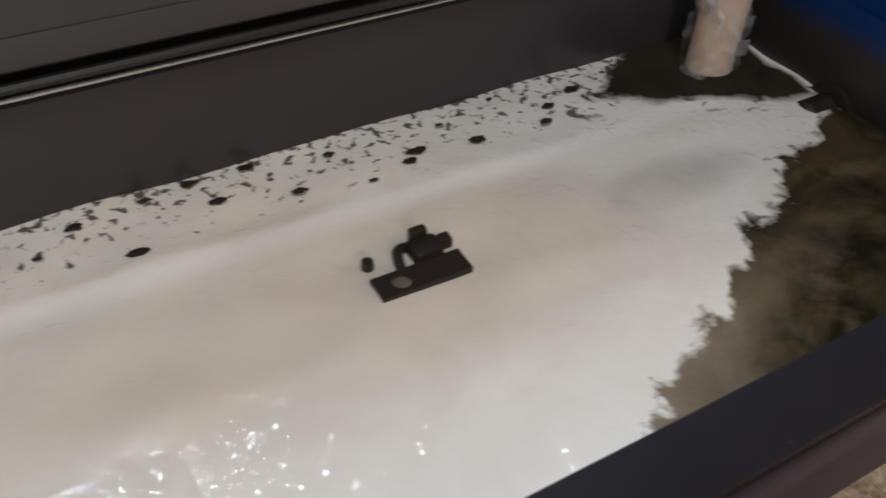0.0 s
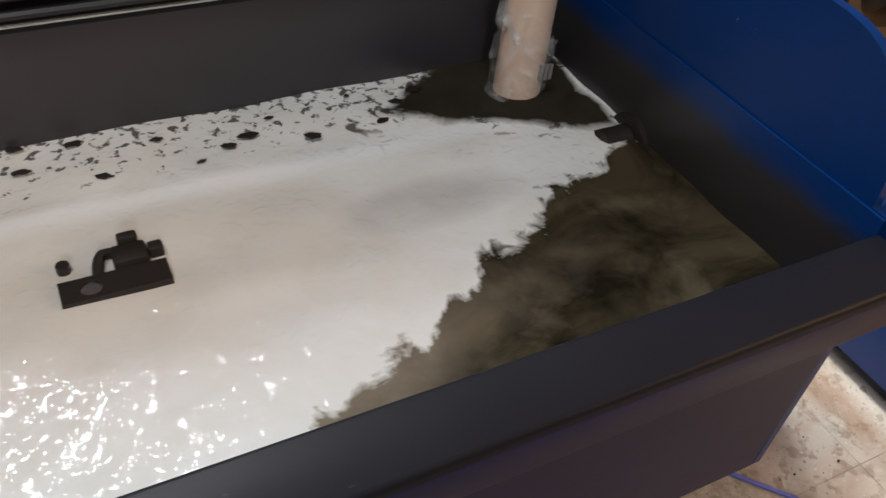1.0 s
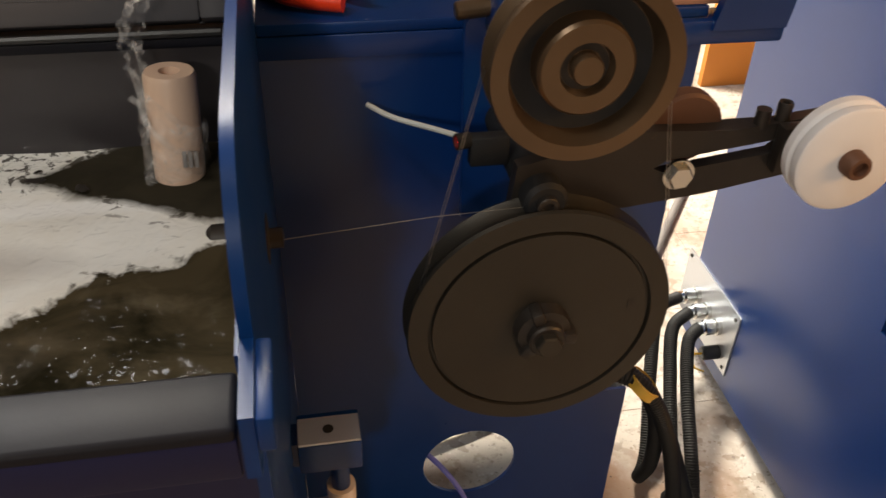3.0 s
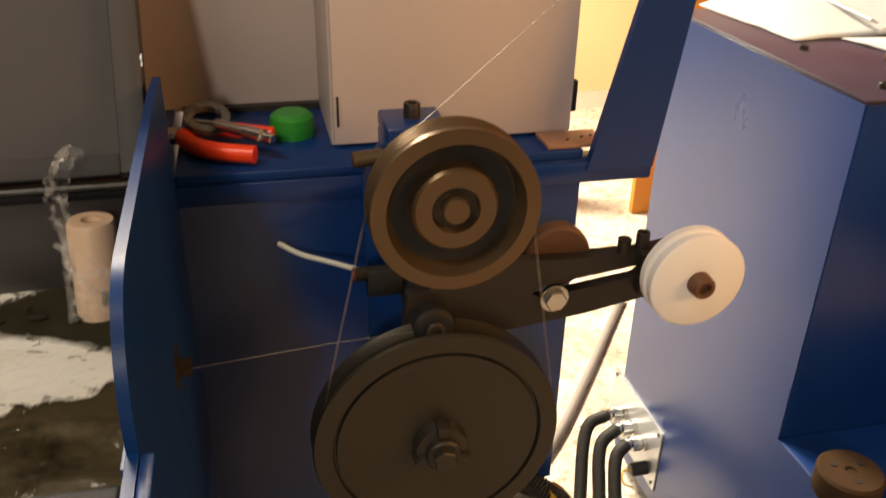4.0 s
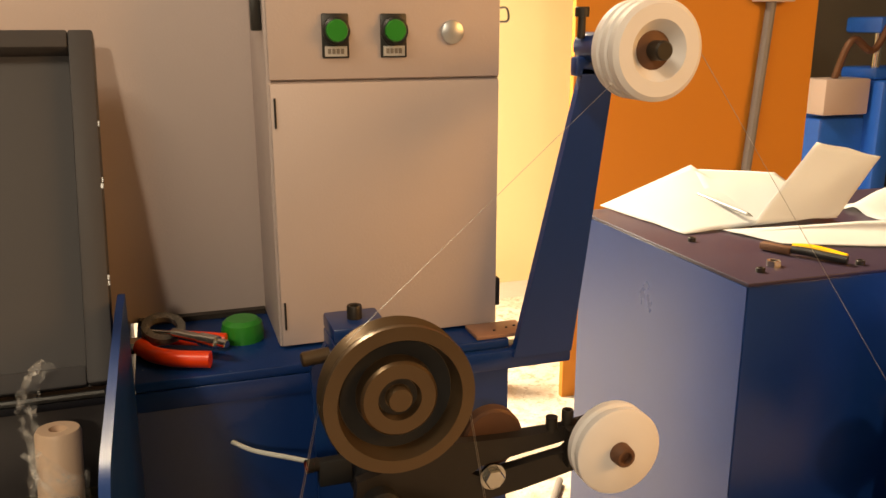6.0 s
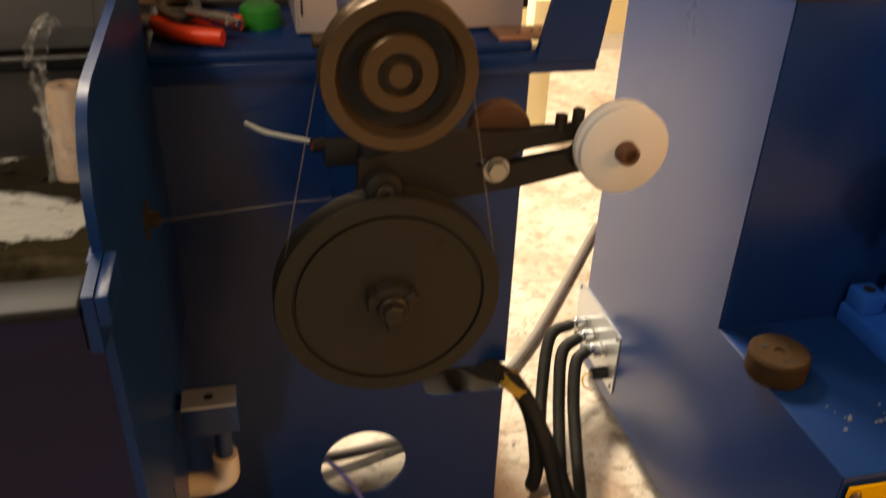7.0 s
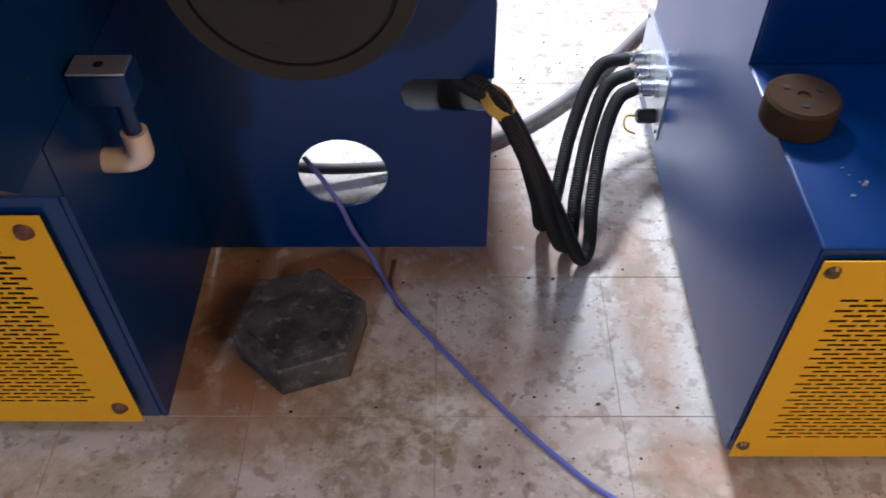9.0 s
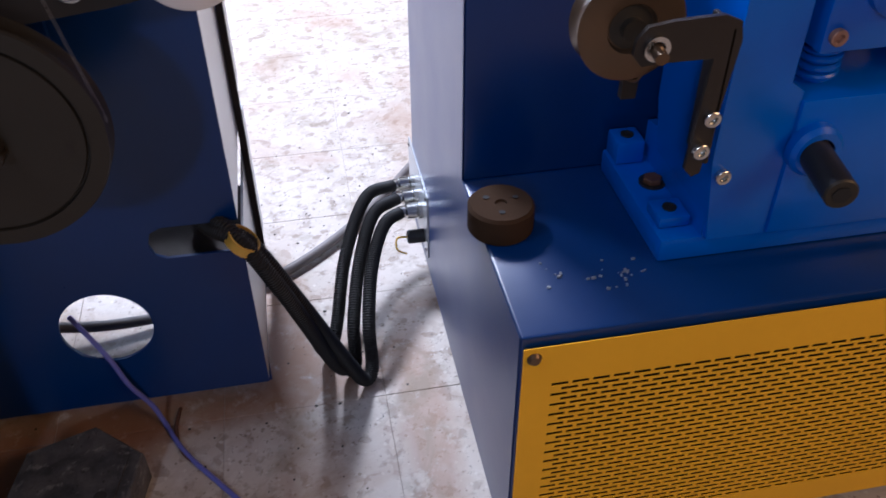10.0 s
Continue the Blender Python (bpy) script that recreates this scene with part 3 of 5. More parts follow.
spout = part("drain_box", box(EX + 0.010, -0.404, -0.248, -0.204, 0.546, 0.586, 0.002), BLUE, drawing, "small blue drain box")
part("drain_cover", box(EX + 0.011, -0.405, -0.247, -0.213, 0.5862, 0.5892), SILVER, spout, "pale metal cover with a bolt hole")
# flat near-black disc paints the shade of the cover's bolt hole
part("bolt_hole_disc", lathe([(0, 0.0006), (0.0055, 0.0006), (0.0055, 0), (0, 0)], (-0.436, -0.230, 0.5892), (0, 0, 1), 16), DARK, spout)
part("drain_lug", box(EX + 0.0035, EX + 0.0105, -0.240, -0.212, 0.550, 0.582), BLUE, spout)
part("drain_pipe", rod((-0.427, -0.222, 0.548), (-0.427, -0.222, 0.476), 0.010), BLUE, spout)
part("elbow", tube([(-0.427, -0.222, 0.492), (-0.427, -0.222, 0.470), (-0.429, -0.222, 0.456), (-0.440, -0.222, 0.449), (-0.458, -0.222, 0.447), (EX + 0.002, -0.222, 0.447)], 0.0155, 18, 8), PVC, drawing, "cream plastic pipe elbow")


def perforated(x0, x1, z0, z1, y, left, right, low, high, parent):
    """A sheet with staggered rows of real slots."""
    bm = bmesh.new()
    pitch, slot, rowp, hh = 0.0256, 0.0207, 0.0091, 0.0056

    def quad(a, b, c, d):
        bm.faces.new([bm.verts.new((a, y, c)), bm.verts.new((b, y, c)), bm.verts.new((b, y, d)), bm.verts.new((a, y, d))])

    rows = int((high - low) / rowp)
    quad(x0, x1, z0, low)
    quad(x0, x1, low + rows * rowp, z1)
    for r in range(rows):
        z = low + r * rowp
        quad(x0, x1, z, z + rowp - hh)
        cur, u = x0, left + (0.5 * pitch if r % 2 else 0)
        while u + slot < right:
            quad(cur, u, z + rowp - hh, z + rowp)
            cur, u = u + slot, u + pitch
        quad(cur, x1, z + rowp - hh, z + rowp)
    ob = part("perforated_panel", bm, YELLOW, parent, "yellow painted sheet with rows of ventilation slots", 0)
    sol = ob.modifiers.new("thickness", "SOLIDIFY")
    sol.thickness, sol.offset = 0.0015, 0
    return ob


# near-black sheet gives the slots the shade of an unlit inside
part("vent_shadow_plate", box(-1.9, -0.52, -0.3345, -0.3325, 0.08, 0.44), DARK, drawing, "near-black backing sheet painted as the shade behind the slots")
perforated(-1.95, -0.504, 0.052, 0.474, -0.342, -1.92, -0.548, 0.100, 0.424, drawing)
for bx, bz in ((-0.529, 0.450), (-0.528, 0.090)):
    part("panel_screw", lathe([(0, 0.008), (0.007, 0.007), (0.010, 0.003), (0.012, 0.0), (0.0, 0.0)], (bx, -0.343, bz), (0, -1, 0), 18), RUST, drawing, "rusty round screw head")

# tank lid, open and leaning back
lid = thing("tank_lid", "grey painted sheet metal tank lid, open and leaning back", "lid", (-1.3, -0.055, 0.944))
LIDM = Matrix.Translation((0, -0.052, 0.944)) @ Matrix.Rotation(radians(-31), 4, "X")
part("lid_sheet", turned(box(-2.2, -0.488, 0.0, 0.003, 0.0, 0.425), LIDM), LID, lid)
for nm, b in (("side_fold", (-0.516, -0.488, -0.022, 0.004, 0.0, 0.426)), ("top_fold", (-2.2, -0.5165, -0.022, 0.004, 0.402, 0.426)), ("bottom_fold", (-2.2, -0.5165, -0.014, 0.004, 0.0, 0.022))):
    part(nm, turned(box(*b, 0.003), LIDM), LID, lid)

for h, n in ((0.105, 2), (0.220, 2), (0.300, 1)):
    for k in range(n):
        c0 = h + 0.009 * k + random.uniform(-0.002, 0.002)
        part("paint_chip", turned(box(-0.4895, -0.4868, -0.0225 + random.uniform(0, 0.003), -0.0195, c0, c0 + random.uniform(0.003, 0.009)), LIDM), SILVER, lid, "bare bright metal where paint has chipped")

# liquid with low waves
NX, NY = 230, 90
xs, ys = np.linspace(-2.25, EX - 0.0045, NX), np.linspace(-0.4535, -0.0582, NY)
X, Y = np.meshgrid(xs, ys, indexing="ij")
Z = 0.826 + 0.0009 * np.sin(31 * X + 17 * Y) + 0.0007 * np.sin(47 * X - 58 * Y + 1.3) + 0.0005 * np.sin(90 * Y + 23 * X + 2.1)
Z += 0.0015 * np.exp(-((Y + 0.146 - 0.012 * np.sin(3 * X)) / 0.010) ** 2) * np.clip((-0.62 - X) * 6, 0, 1)
lv = np.stack([X, Y, Z], -1).reshape(-1, 3)
idx = np.arange(NX * NY).reshape(NX, NY)
lf = np.stack([idx[:-1, :-1], idx[1:, :-1], idx[1:, 1:], idx[:-1, 1:]], -1).reshape(-1, 4)
lme = bpy.data.meshes.new("liquid")
lme.from_pydata(lv.tolist(), [], lf.tolist())
lme.polygons.foreach_set("use_smooth", [True] * len(lme.polygons))
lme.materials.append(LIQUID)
tagged(new("soap_liquid", lme), "milky white soap liquid with dark oily sludge and foam flecks", "liquid", kind="stuff")

# dark foam flecks that drift towards the outlet
FLECKS = []
for k in range(26):
    fx, fy = -1.35 + 0.028 * k + random.uniform(-0.01, 0.01), random.uniform(-0.128, -0.066)
    size = random.choice((0.003, 0.004, 0.005, 0.0065, 0.008))
    bm = bmesh.new()
    n = 14
    rim = [bm.verts.new((fx + size * math.cos(2 * math.pi * i / n) * random.uniform(0.8, 1.35), fy + 0.6 * size * math.sin(2 * math.pi * i / n) * random.uniform(0.75, 1.3), 0.8285)) for i in range(n)]
    topv = bm.verts.new((fx, fy, 0.8302))
    for i in range(n):
        bm.faces.new([rim[i], rim[(i + 1) % n], topv])
    bm.faces.new(rim)
    FLECKS.append((solo("foam_fleck", bm, BLACKIRON, "small dark floating fleck of oily foam", "foam", (fx, fy, 0.8285), "foam flecks"), fx, fy))

# black die block standing in the liquid
FB = Matrix.Translation((-0.943, -0.239, 0.0))
block = thing("die_block", "black iron die block with round bores half under the soap liquid", "die block", (-0.943, -0.239, 0.66))
part("foot", turned(box(-0.030, 0.030, -0.012, 0.012, 0.66, 0.800), FB), BLACKIRON, block)
bar = turned(plate([(-0.036, -0.016), (0.036, -0.016), (0.036, 0.006), (-0.036, 0.006)], 0.0305, [ring(-0.016, -0.005, 0.0075, 20)]), FB @ Matrix.Translation((0, 0, 0.80)))
part("bar", bar, BLACKIRON, block)
part("bore_face", turned(lathe([(0, 0), (0.0073, 0)], (-0.016, -0.005, 0.8285), (0, 0, 1), 20), FB), CHROME, block, "bright polished bore")
part("hook", turned(tube([(-0.010, 0.004, 0.826), (-0.008, 0.016, 0.829), (-0.004, 0.024, 0.830), (0.006, 0.026, 0.828)], 0.004, 8), FB), BLACKIRON, block)
part("clamp", turned(box(0.002, 0.026, 0.0065, 0.026, 0.80, 0.836, 0.003), FB), BLACKIRON, block)
part("clamp_cap", turned(box(0.008, 0.022, 0.026, 0.034, 0.80, 0.8395, 0.002), FB), DARKSTEEL, block)
part("lug", turned(rod((-0.030, 0.022, 0.80), (-0.030, 0.022, 0.832), 0.0048, 8), FB), BLACKIRON, block)
part("lug", turned(box(0.0265, 0.037, 0.014, 0.024, 0.80, 0.834, 0.002), FB), BLACKIRON, block)

# cardboard core wrapped in film
core = thing("wrapped_cardboard_core", "tan cardboard core wrapped in torn clear film, standing in the tank", "cardboard core", (-0.558, -0.118, 0.66))
CM = Matrix.Translation((-0.558, -0.122, 0.66)) @ Matrix.Rotation(radians(-3), 4, "X") @ Matrix.Rotation(radians(3), 4, "Y")
part("core", turned(lathe([(0, 0), (0.0215, 0), (0.0225, 0.01), (0.0225, 0.262), (0.0205, 0.266), (0.009, 0.266), (0.008, 0.256), (0, 0.256)], (0, 0, 0), (0, 0, 1), 36), CM), CARD, core)
def ribbon(line, widths, seed, across=9, ripple=0.004):
    """A crumpled strip of film along a smooth line."""
    bm, rows = bmesh.new(), []
    pts = spline(line, 8)
    for i, p in enumerate(pts):
        u = i / (len(pts) - 1)
        d = (pts[min(i + 1, len(pts) - 1)] - pts[max(i - 1, 0)]).normalized()
        side = d.cross(Vector((p.x, p.y, 0)).normalized() if Vector((p.x, p.y, 0)).length > 1e-4 else Vector((0, 1, 0))).normalized()
        out = side.cross(d).normalized()
        k = u * (len(widths) - 1)
        lo = min(int(k), len(widths) - 2)
        w = widths[lo] + (widths[lo + 1] - widths[lo]) * (k - lo)
        row = []
        for c in range(across):
            v = c / (across - 1) - 0.5
            jag = w * (1 + 0.25 * noise.noise((u * 9, seed, v * 2)))
            row.append(bm.verts.new(p + side * v * jag + out * ripple * (noise.noise((u * 7, v * 5, seed)) + 0.6 * noise.noise((u * 19, v * 13, seed + 4)))))
        rows.append(row)
    for a, b in zip(rows, rows[1:]):
        for c in range(across - 1):
            bm.faces.new([a[c], a[c + 1], b[c + 1], b[c]])
    return bm


def round_core(steps, r):
    return [(r * math.cos(radians(a)), r * math.sin(radians(a)), h) for a, h in steps]


# loose band slung round the core, its twisted end and the tuft that stands up behind
part("film", turned(ribbon(round_core([(60, 0.205), (20, 0.200), (-20, 0.196), (-60, 0.204), (-100, 0.220), (-140, 0.236), (-175, 0.238)], 0.0268), [0.030, 0.040, 0.046, 0.040, 0.034, 0.036, 0.030], 1), CM), FILM, core, "torn crumpled clear plastic film", 60)
part("film_skirt", turned(ribbon(round_core([(-60, 0.188), (-100, 0.190), (-140, 0.194), (-180, 0.200), (-230, 0.205), (-280, 0.200)], 0.0285), [0.020, 0.040, 0.062, 0.070, 0.060, 0.050], 2, 11, 0.006), CM), FILM, core, "", 60)
part("film_twist", turned(tube([(0.018, -0.022, 0.196), (0.000, -0.028, 0.206), (-0.018, -0.022, 0.222), (-0.027, -0.008, 0.238), (-0.034, -0.004, 0.243)], 0.0032, 8, 8), CM), FILM, core, "twisted band of clear film", 60)
part("film_tuft", turned(ribbon([(-0.022, 0.004, 0.225), (-0.024, 0.006, 0.258), (-0.027, 0.008, 0.285), (-0.022, 0.010, 0.312), (-0.010, 0.012, 0.335)], [0.022, 0.018, 0.030, 0.036, 0.018], 3, 11, 0.009), CM), FILM, core, "", 60)
part("film_tuft", turned(ribbon([(-0.020, -0.006, 0.225), (-0.030, -0.002, 0.262), (-0.034, 0.002, 0.292), (-0.026, 0.006, 0.322)], [0.014, 0.014, 0.020, 0.010], 5, 9, 0.008), CM), FILM, core, "", 60)
for k in range(3):
    part("printed_mark", turned(box(0.006 + 0.005 * k, 0.0095 + 0.005 * k, -0.0245, -0.0222, 0.185, 0.200), CM), GREYHOSE, core)

# ---- wheel stand at the outlet ----
stand = thing("wheel_stand", "navy blue sheet metal stand with round hole and cable notch", "machine stand", (-0.24, 0.1, 0.05))
front = [(EX + 0.004, 0.050), (0.0, 0.050), (0.0, 0.343), (-0.112, 0.343), (-0.128, 0.352), (-0.134, 0.372), (-0.128, 0.392), (-0.112, 0.400), (0.0, 0.400), (0.0, 0.905), (EX + 0.004, 0.905)]
part("front_panel", upright_xz(front, 0.0, 0.005, [ring(-0.230, 0.219, 0.070)]), BLUE, stand)
part("top_plate", box(EX + 0.004, 0.0, -0.003, 0.42, 0.907, 0.920, 0.003), BLUE_WORN, stand)
part("front_fold", box(EX + 0.004, 0.0, -0.0032, 0.0, 0.882, 0.9065, 0.001), BLUE, stand)
# silver here carries the white-lit look of the stand's side in its colour
part("side_panel", box(-0.004, 0.0, 0.0055, 0.46, 0.050, 0.343), SILVER, stand, "pale silver side sheet with its white-lit look painted in")
part("side_panel", box(-0.004, 0.0, 0.0055, 0.46, 0.400, 0.905), SILVER, stand, "pale silver side sheet with its white-lit look painted in")
# unseen sheet, added to stop light leaking in from the left
part("left_light_stop", box(EX + 0.0045, EX + 0.0085, 0.0055, 0.454, 0.050, 0.905), BLUE, stand)
# hidden plate, added to shut off the bright strip under the front panel
part("low_light_stop", box(EX + 0.004, 0.0, 0.050, 0.054, 0.0, 0.060), BLUE, stand)
# unseen sheet, added to keep back light from coming through the round hole
part("light_stop_sheet", box(EX + 0.004, -0.004, 0.455, 0.459, 0.38, 0.905), BLUE, stand)
# added dark sheet hides the lit floor, so the notch looks shaded inside
part("notch_blind", box(EX + 0.010, -0.0045, 0.006, 0.20, 0.322, 0.327), BLACKIRON, stand, "dark sheet added behind the notch to give its shaded inside")
# black bar added in place of the dark upright slot in the side
part("side_slot_bar", box(0.0005, 0.012, 0.25, 0.262, 0.050, 0.90), BLACKIRON, stand)
for fx, fy in ((-0.44, 0.16), (-0.05, 0.16), (-0.05, 0.44), (-0.44, 0.44)):
    part("levelling_foot", lathe([(0, 0), (0.016, 0), (0.016, 0.008), (0.006, 0.012), (0.006, 0.052), (0, 0.052)], (fx, fy, 0.0), (0, 0, 1), 18), BLACKIRON, stand)
part("outrigger_bar", box(-0.10, 0.089, -0.010, 0.030, 0.878, 0.906, 0.004), BLUE, stand)
part("copper_plate", box(-0.045, 0.030, 0.0, 0.048, 0.9205, 0.926, 0.001), COPPER, stand, "small bare copper-brown mounting plate")
for px in (-0.015, 0.005, 0.018):
    part("plate_screw", lathe([(0, 0.0015), (0.002, 0.001), (0.002, 0), (0, 0)], (px, 0.02 + px * 0.3, 0.926), (0, 0, 1), 10), DARK, stand)
# arm that carries the upper guide pulley
arm = part("pulley_arm", upright_xz([(0.002, 0.896), (0.087, 0.896), (0.132, 1.265), (0.088, 1.272)], -0.014, 0.012), BLUE, stand, "tall tapering navy blue arm")
part("arm_head", turned(rod((0, -0.075, 0), (0, 0.02, 0), 0.018, 24, None, 0.003), Matrix.Translation((0.101, -0.010, 1.298))), BLUE, arm)
part("arm_neck", box(0.078, 0.112, -0.014, 0.004, 1.262, 1.286, 0.003), BLUE, arm)
part("clamp_screw", rod((0.084, -0.012, 1.308), (0.084, -0.012, 1.336), 0.005), BLACKIRON, arm)
part("clamp_screw_head", bolt_head((0.084, -0.012, 1.334), (0, 0, 1), 0.009, 0.012), BLACKIRON, arm)
# clamp block above the driven wheel
clampb = part("bearing_clamp", box(-0.252, -0.187, -0.085, -0.020, 0.972, 0.990, 0.003), BLUE, stand, "blue clamp block with a cap screw")
part("clamp_cheek", box(-0.252, -0.236, -0.085, -0.020, 0.9205, 0.9715, 0.002), BLUE, clampb)
part("clamp_cheek", box(-0.203, -0.187, -0.085, -0.020, 0.9205, 0.9715, 0.002), BLUE, clampb)
part("clamp_bolt", bolt_head((-0.220, -0.052, 0.990), (0, 0, 1), 0.009, 0.016), BLACKIRON, clampb)
part("slide_block", box(-0.235, -0.204, -0.088, -0.016, 0.9205, 0.968, 0.002), STEEL, clampb)
part("adjusting_pin", rod((-0.285, -0.050, 0.944), (-0.245, -0.050, 0.948), 0.009, 20, None, 0.002), STEEL, clampb)
part("back_plate", upright_xz([(-0.268, 0.700), (-0.17, 0.700), (-0.17, 0.968), (-0.245, 0.968), (-0.272, 0.925)], -0.040, 0.012), BLUE, stand)
# slotted arm with its pivot
part("pivot", rod((-0.226, -0.002, 0.822), (-0.226, -0.205, 0.822), 0.021, 32, None, 0.004), DARK, stand, "black oily pivot boss")
part("pivot_screw", bolt_head((-0.226, -0.205, 0.822), (0, -1, 0), 0.010, 0.006), BLACKIRON, stand)
slot_arm = part("slotted_arm", upright_xz([(-0.255, 0.800), (-0.150, 0.796), (-0.06, 0.807), (0.040, 0.826), (0.044, 0.884), (-0.045, 0.873), (-0.14, 0.878), (-0.250, 0.850)], -0.184, 0.014,
                                          [[(-0.120, 0.838), (-0.108, 0.832), (-0.005, 0.846), (0.003, 0.853), (-0.005, 0.860), (-0.108, 0.846)]]), BLACKIRON, stand, "black slotted adjusting arm")
part("arm_rail", box(-0.10, 0.030, -0.170, -0.160, 0.862, 0.872), BLACKIRON, slot_arm)
part("brown_flange", rod((-0.086, -0.165, 0.866), (-0.086, -0.145, 0.866), 0.036, 36, None, 0.003), RUST, stand, "rust-brown round flange")
part("arm_bolt", hex_head((-0.095, -0.185, 0.831), (0, -1, 0), 0.0125, 0.009), CHROME, slot_arm, "bright hexagon bolt head")
part("arm_washer", rod((-0.095, -0.183, 0.831), (-0.095, -0.187, 0.831), 0.0155), CHROME, slot_arm)
part("end_screw", bolt_head((0.000, -0.178, 0.878), (0, 0, 1), 0.007, 0.018), BLACKIRON, slot_arm)
part("end_block", box(-0.008, 0.044, -0.200, -0.1845, 0.832, 0.880, 0.003), BLACKIRON, slot_arm)
part("end_stud", rod((-0.020, -0.178, 0.872), (-0.020, -0.178, 0.890), 0.007), BLACKIRON, slot_arm)
part("pulley_axle", rod((0.027, -0.186, 0.874), (0.027, -0.236, 0.874), 0.007), BLACKIRON, slot_arm)
part("wheel_axle", rod((-0.219, -0.002, 0.688), (-0.219, -0.198, 0.688), 0.024), BLACKIRON, stand)
part("guide_axle", rod((-0.216, -0.030, 0.962), (-0.216, -0.212, 0.962), 0.012), BLACKIRON, stand)
part("top_axle", rod((0.092, -0.040, 1.298), (0.092, -0.150, 1.298), 0.008), BLACKIRON, arm)
# red pilot lamp and its white cable
pilot = part("pilot_lamp", lathe([(0, 0.003), (0.0035, 0.0027), (0.0055, 0.0015), (0.0055, 0)], (-0.291, -0.134, 0.852), (-1, -0.2, 0), 20), GLOW, stand, "glowing red pilot lamp")
# added ring that blocks the glow when seen steeply from the side
part("glow_shield", lathe([(0.0060, -0.001), (0.0060, 0.0060), (0.0078, 0.0060), (0.0078, -0.001), (0.0060, -0.001)], (-0.291, -0.134, 0.852), (-1, -0.2, 0), 24), BLACKIRON, pilot)
part("lamp_collar", rod((-0.2898, -0.1337, 0.852), (-0.283, -0.1323, 0.852), 0.0078), BLACKIRON, pilot)
part("lamp_bracket", box(-0.2835, -0.246, -0.140, -0.126, 0.826, 0.857, 0.002), DARK, stand)
part("lamp_cable", tube([(-0.368, -0.022, 0.838), (-0.345, -0.045, 0.834), (-0.31, -0.085, 0.840), (-0.282, -0.128, 0.850)], 0.0028, 10), CABLE, stand, "white cable end")

# ---- turning wheels ----
WHEELS = []


def wheel(name, label, centre, face, rim, material, extra, axis=(0, -1, 0)):
    w = thing(name, label, "wheel", centre)
    grow = {"guide_wheel": 1.03, "capstan_wheel": 1.02}.get(name, 1.0)
    face = [(r * grow, h) for r, h in face]
    extra = [(nm, [(r * grow, h) for r, h in prof], mat_) for nm, prof, mat_ in extra]
    part("disc", lathe(face, centre, axis, 96), material, w)
    for nm, prof, mat_ in extra:
        part(nm, lathe(prof, centre, axis, 48), mat_, w)
    WHEELS.append((w, centre, rim))
    return w


C1, C2, C3, C4 = (-0.213, -0.214, 0.961), (-0.222, -0.200, 0.688), (0.027, -0.238, 0.874), (0.092, -0.152, 1.298)
w1 = wheel("guide_wheel", "brown oiled steel grooved guide wheel with a recessed face", C1,
           [(0, -0.014), (0.050, -0.014), (0.060, -0.018), (0.0765, -0.018), (0.0775, -0.014), (0.071, -0.006), (0.071, 0.004), (0.0775, 0.013), (0.0765, 0.017), (0.063, 0.018), (0.061, 0.012), (0.058, -0.004), (0.040, -0.006), (0.039, 0.010), (0.0365, 0.013),
            (0.022, 0.013), (0.020, 0.004), (0.0, 0.004)], 1, STEEL,
           # recess_ring is near-black: the recess's shade is put into its colour
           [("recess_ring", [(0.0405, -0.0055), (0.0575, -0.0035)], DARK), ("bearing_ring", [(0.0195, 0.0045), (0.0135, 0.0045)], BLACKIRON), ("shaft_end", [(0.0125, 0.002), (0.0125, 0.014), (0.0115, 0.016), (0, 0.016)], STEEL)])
w2 = wheel("capstan_wheel", "large dark oiled steel capstan wheel with a rim groove", C2,
           [(0, -0.02), (0.120, -0.02), (0.1285, -0.018), (0.130, -0.015), (0.124, -0.006), (0.124, 0.003), (0.130, 0.012), (0.1285, 0.016), (0.110, 0.017), (0.109, 0.012), (0.1065, 0.012), (0.1055, 0.0165), (0.028, 0.0165), (0.0, 0.0165)], 1, DARKSTEEL,
           [("hub", [(0.028, 0.016), (0.026, 0.030), (0.018, 0.032), (0.018, 0.040), (0.016, 0.042), (0, 0.042)], BLACKIRON)])
for a in (40, 160, 280):
    part("hub_lug", turned(box(-0.006, 0.006, C2[1] - 0.037, C2[1] - 0.0165, 0.018, 0.032, 0.002), Matrix.Translation((C2[0], 0, C2[2])) @ Matrix.Rotation(radians(a), 4, "Y")), BLACKIRON, w2)
part("hub_nut", hex_head((C2[0], C2[1] - 0.041, C2[2]), (0, -1, 0), 0.013, 0.010), DARKSTEEL, w2)
part("rim_mark", turned(box(-0.005, 0.005, C2[1] - 0.0172, C2[1] - 0.0162, 0.088, 0.096), Matrix.Translation((C2[0], 0, C2[2])) @ Matrix.Rotation(radians(20), 4, "Y")), BLACKIRON, w2)
w3 = wheel("small_guide_pulley", "small white nylon grooved pulley on a black screw", C3,
           [(0, -0.014), (0.044, -0.014), (0.050, -0.012), (0.050, -0.004), (0.0465, -0.001), (0.0465, 0.002), (0.050, 0.005), (0.050, 0.012), (0.047, 0.014), (0.012, 0.014), (0, 0.014)], -1, NYLON,
           [("hub_screw", [(0.0125, 0.014), (0.0115, 0.026), (0.010, 0.028), (0.007, 0.028), (0.006, 0.022), (0, 0.022)], RUST)])
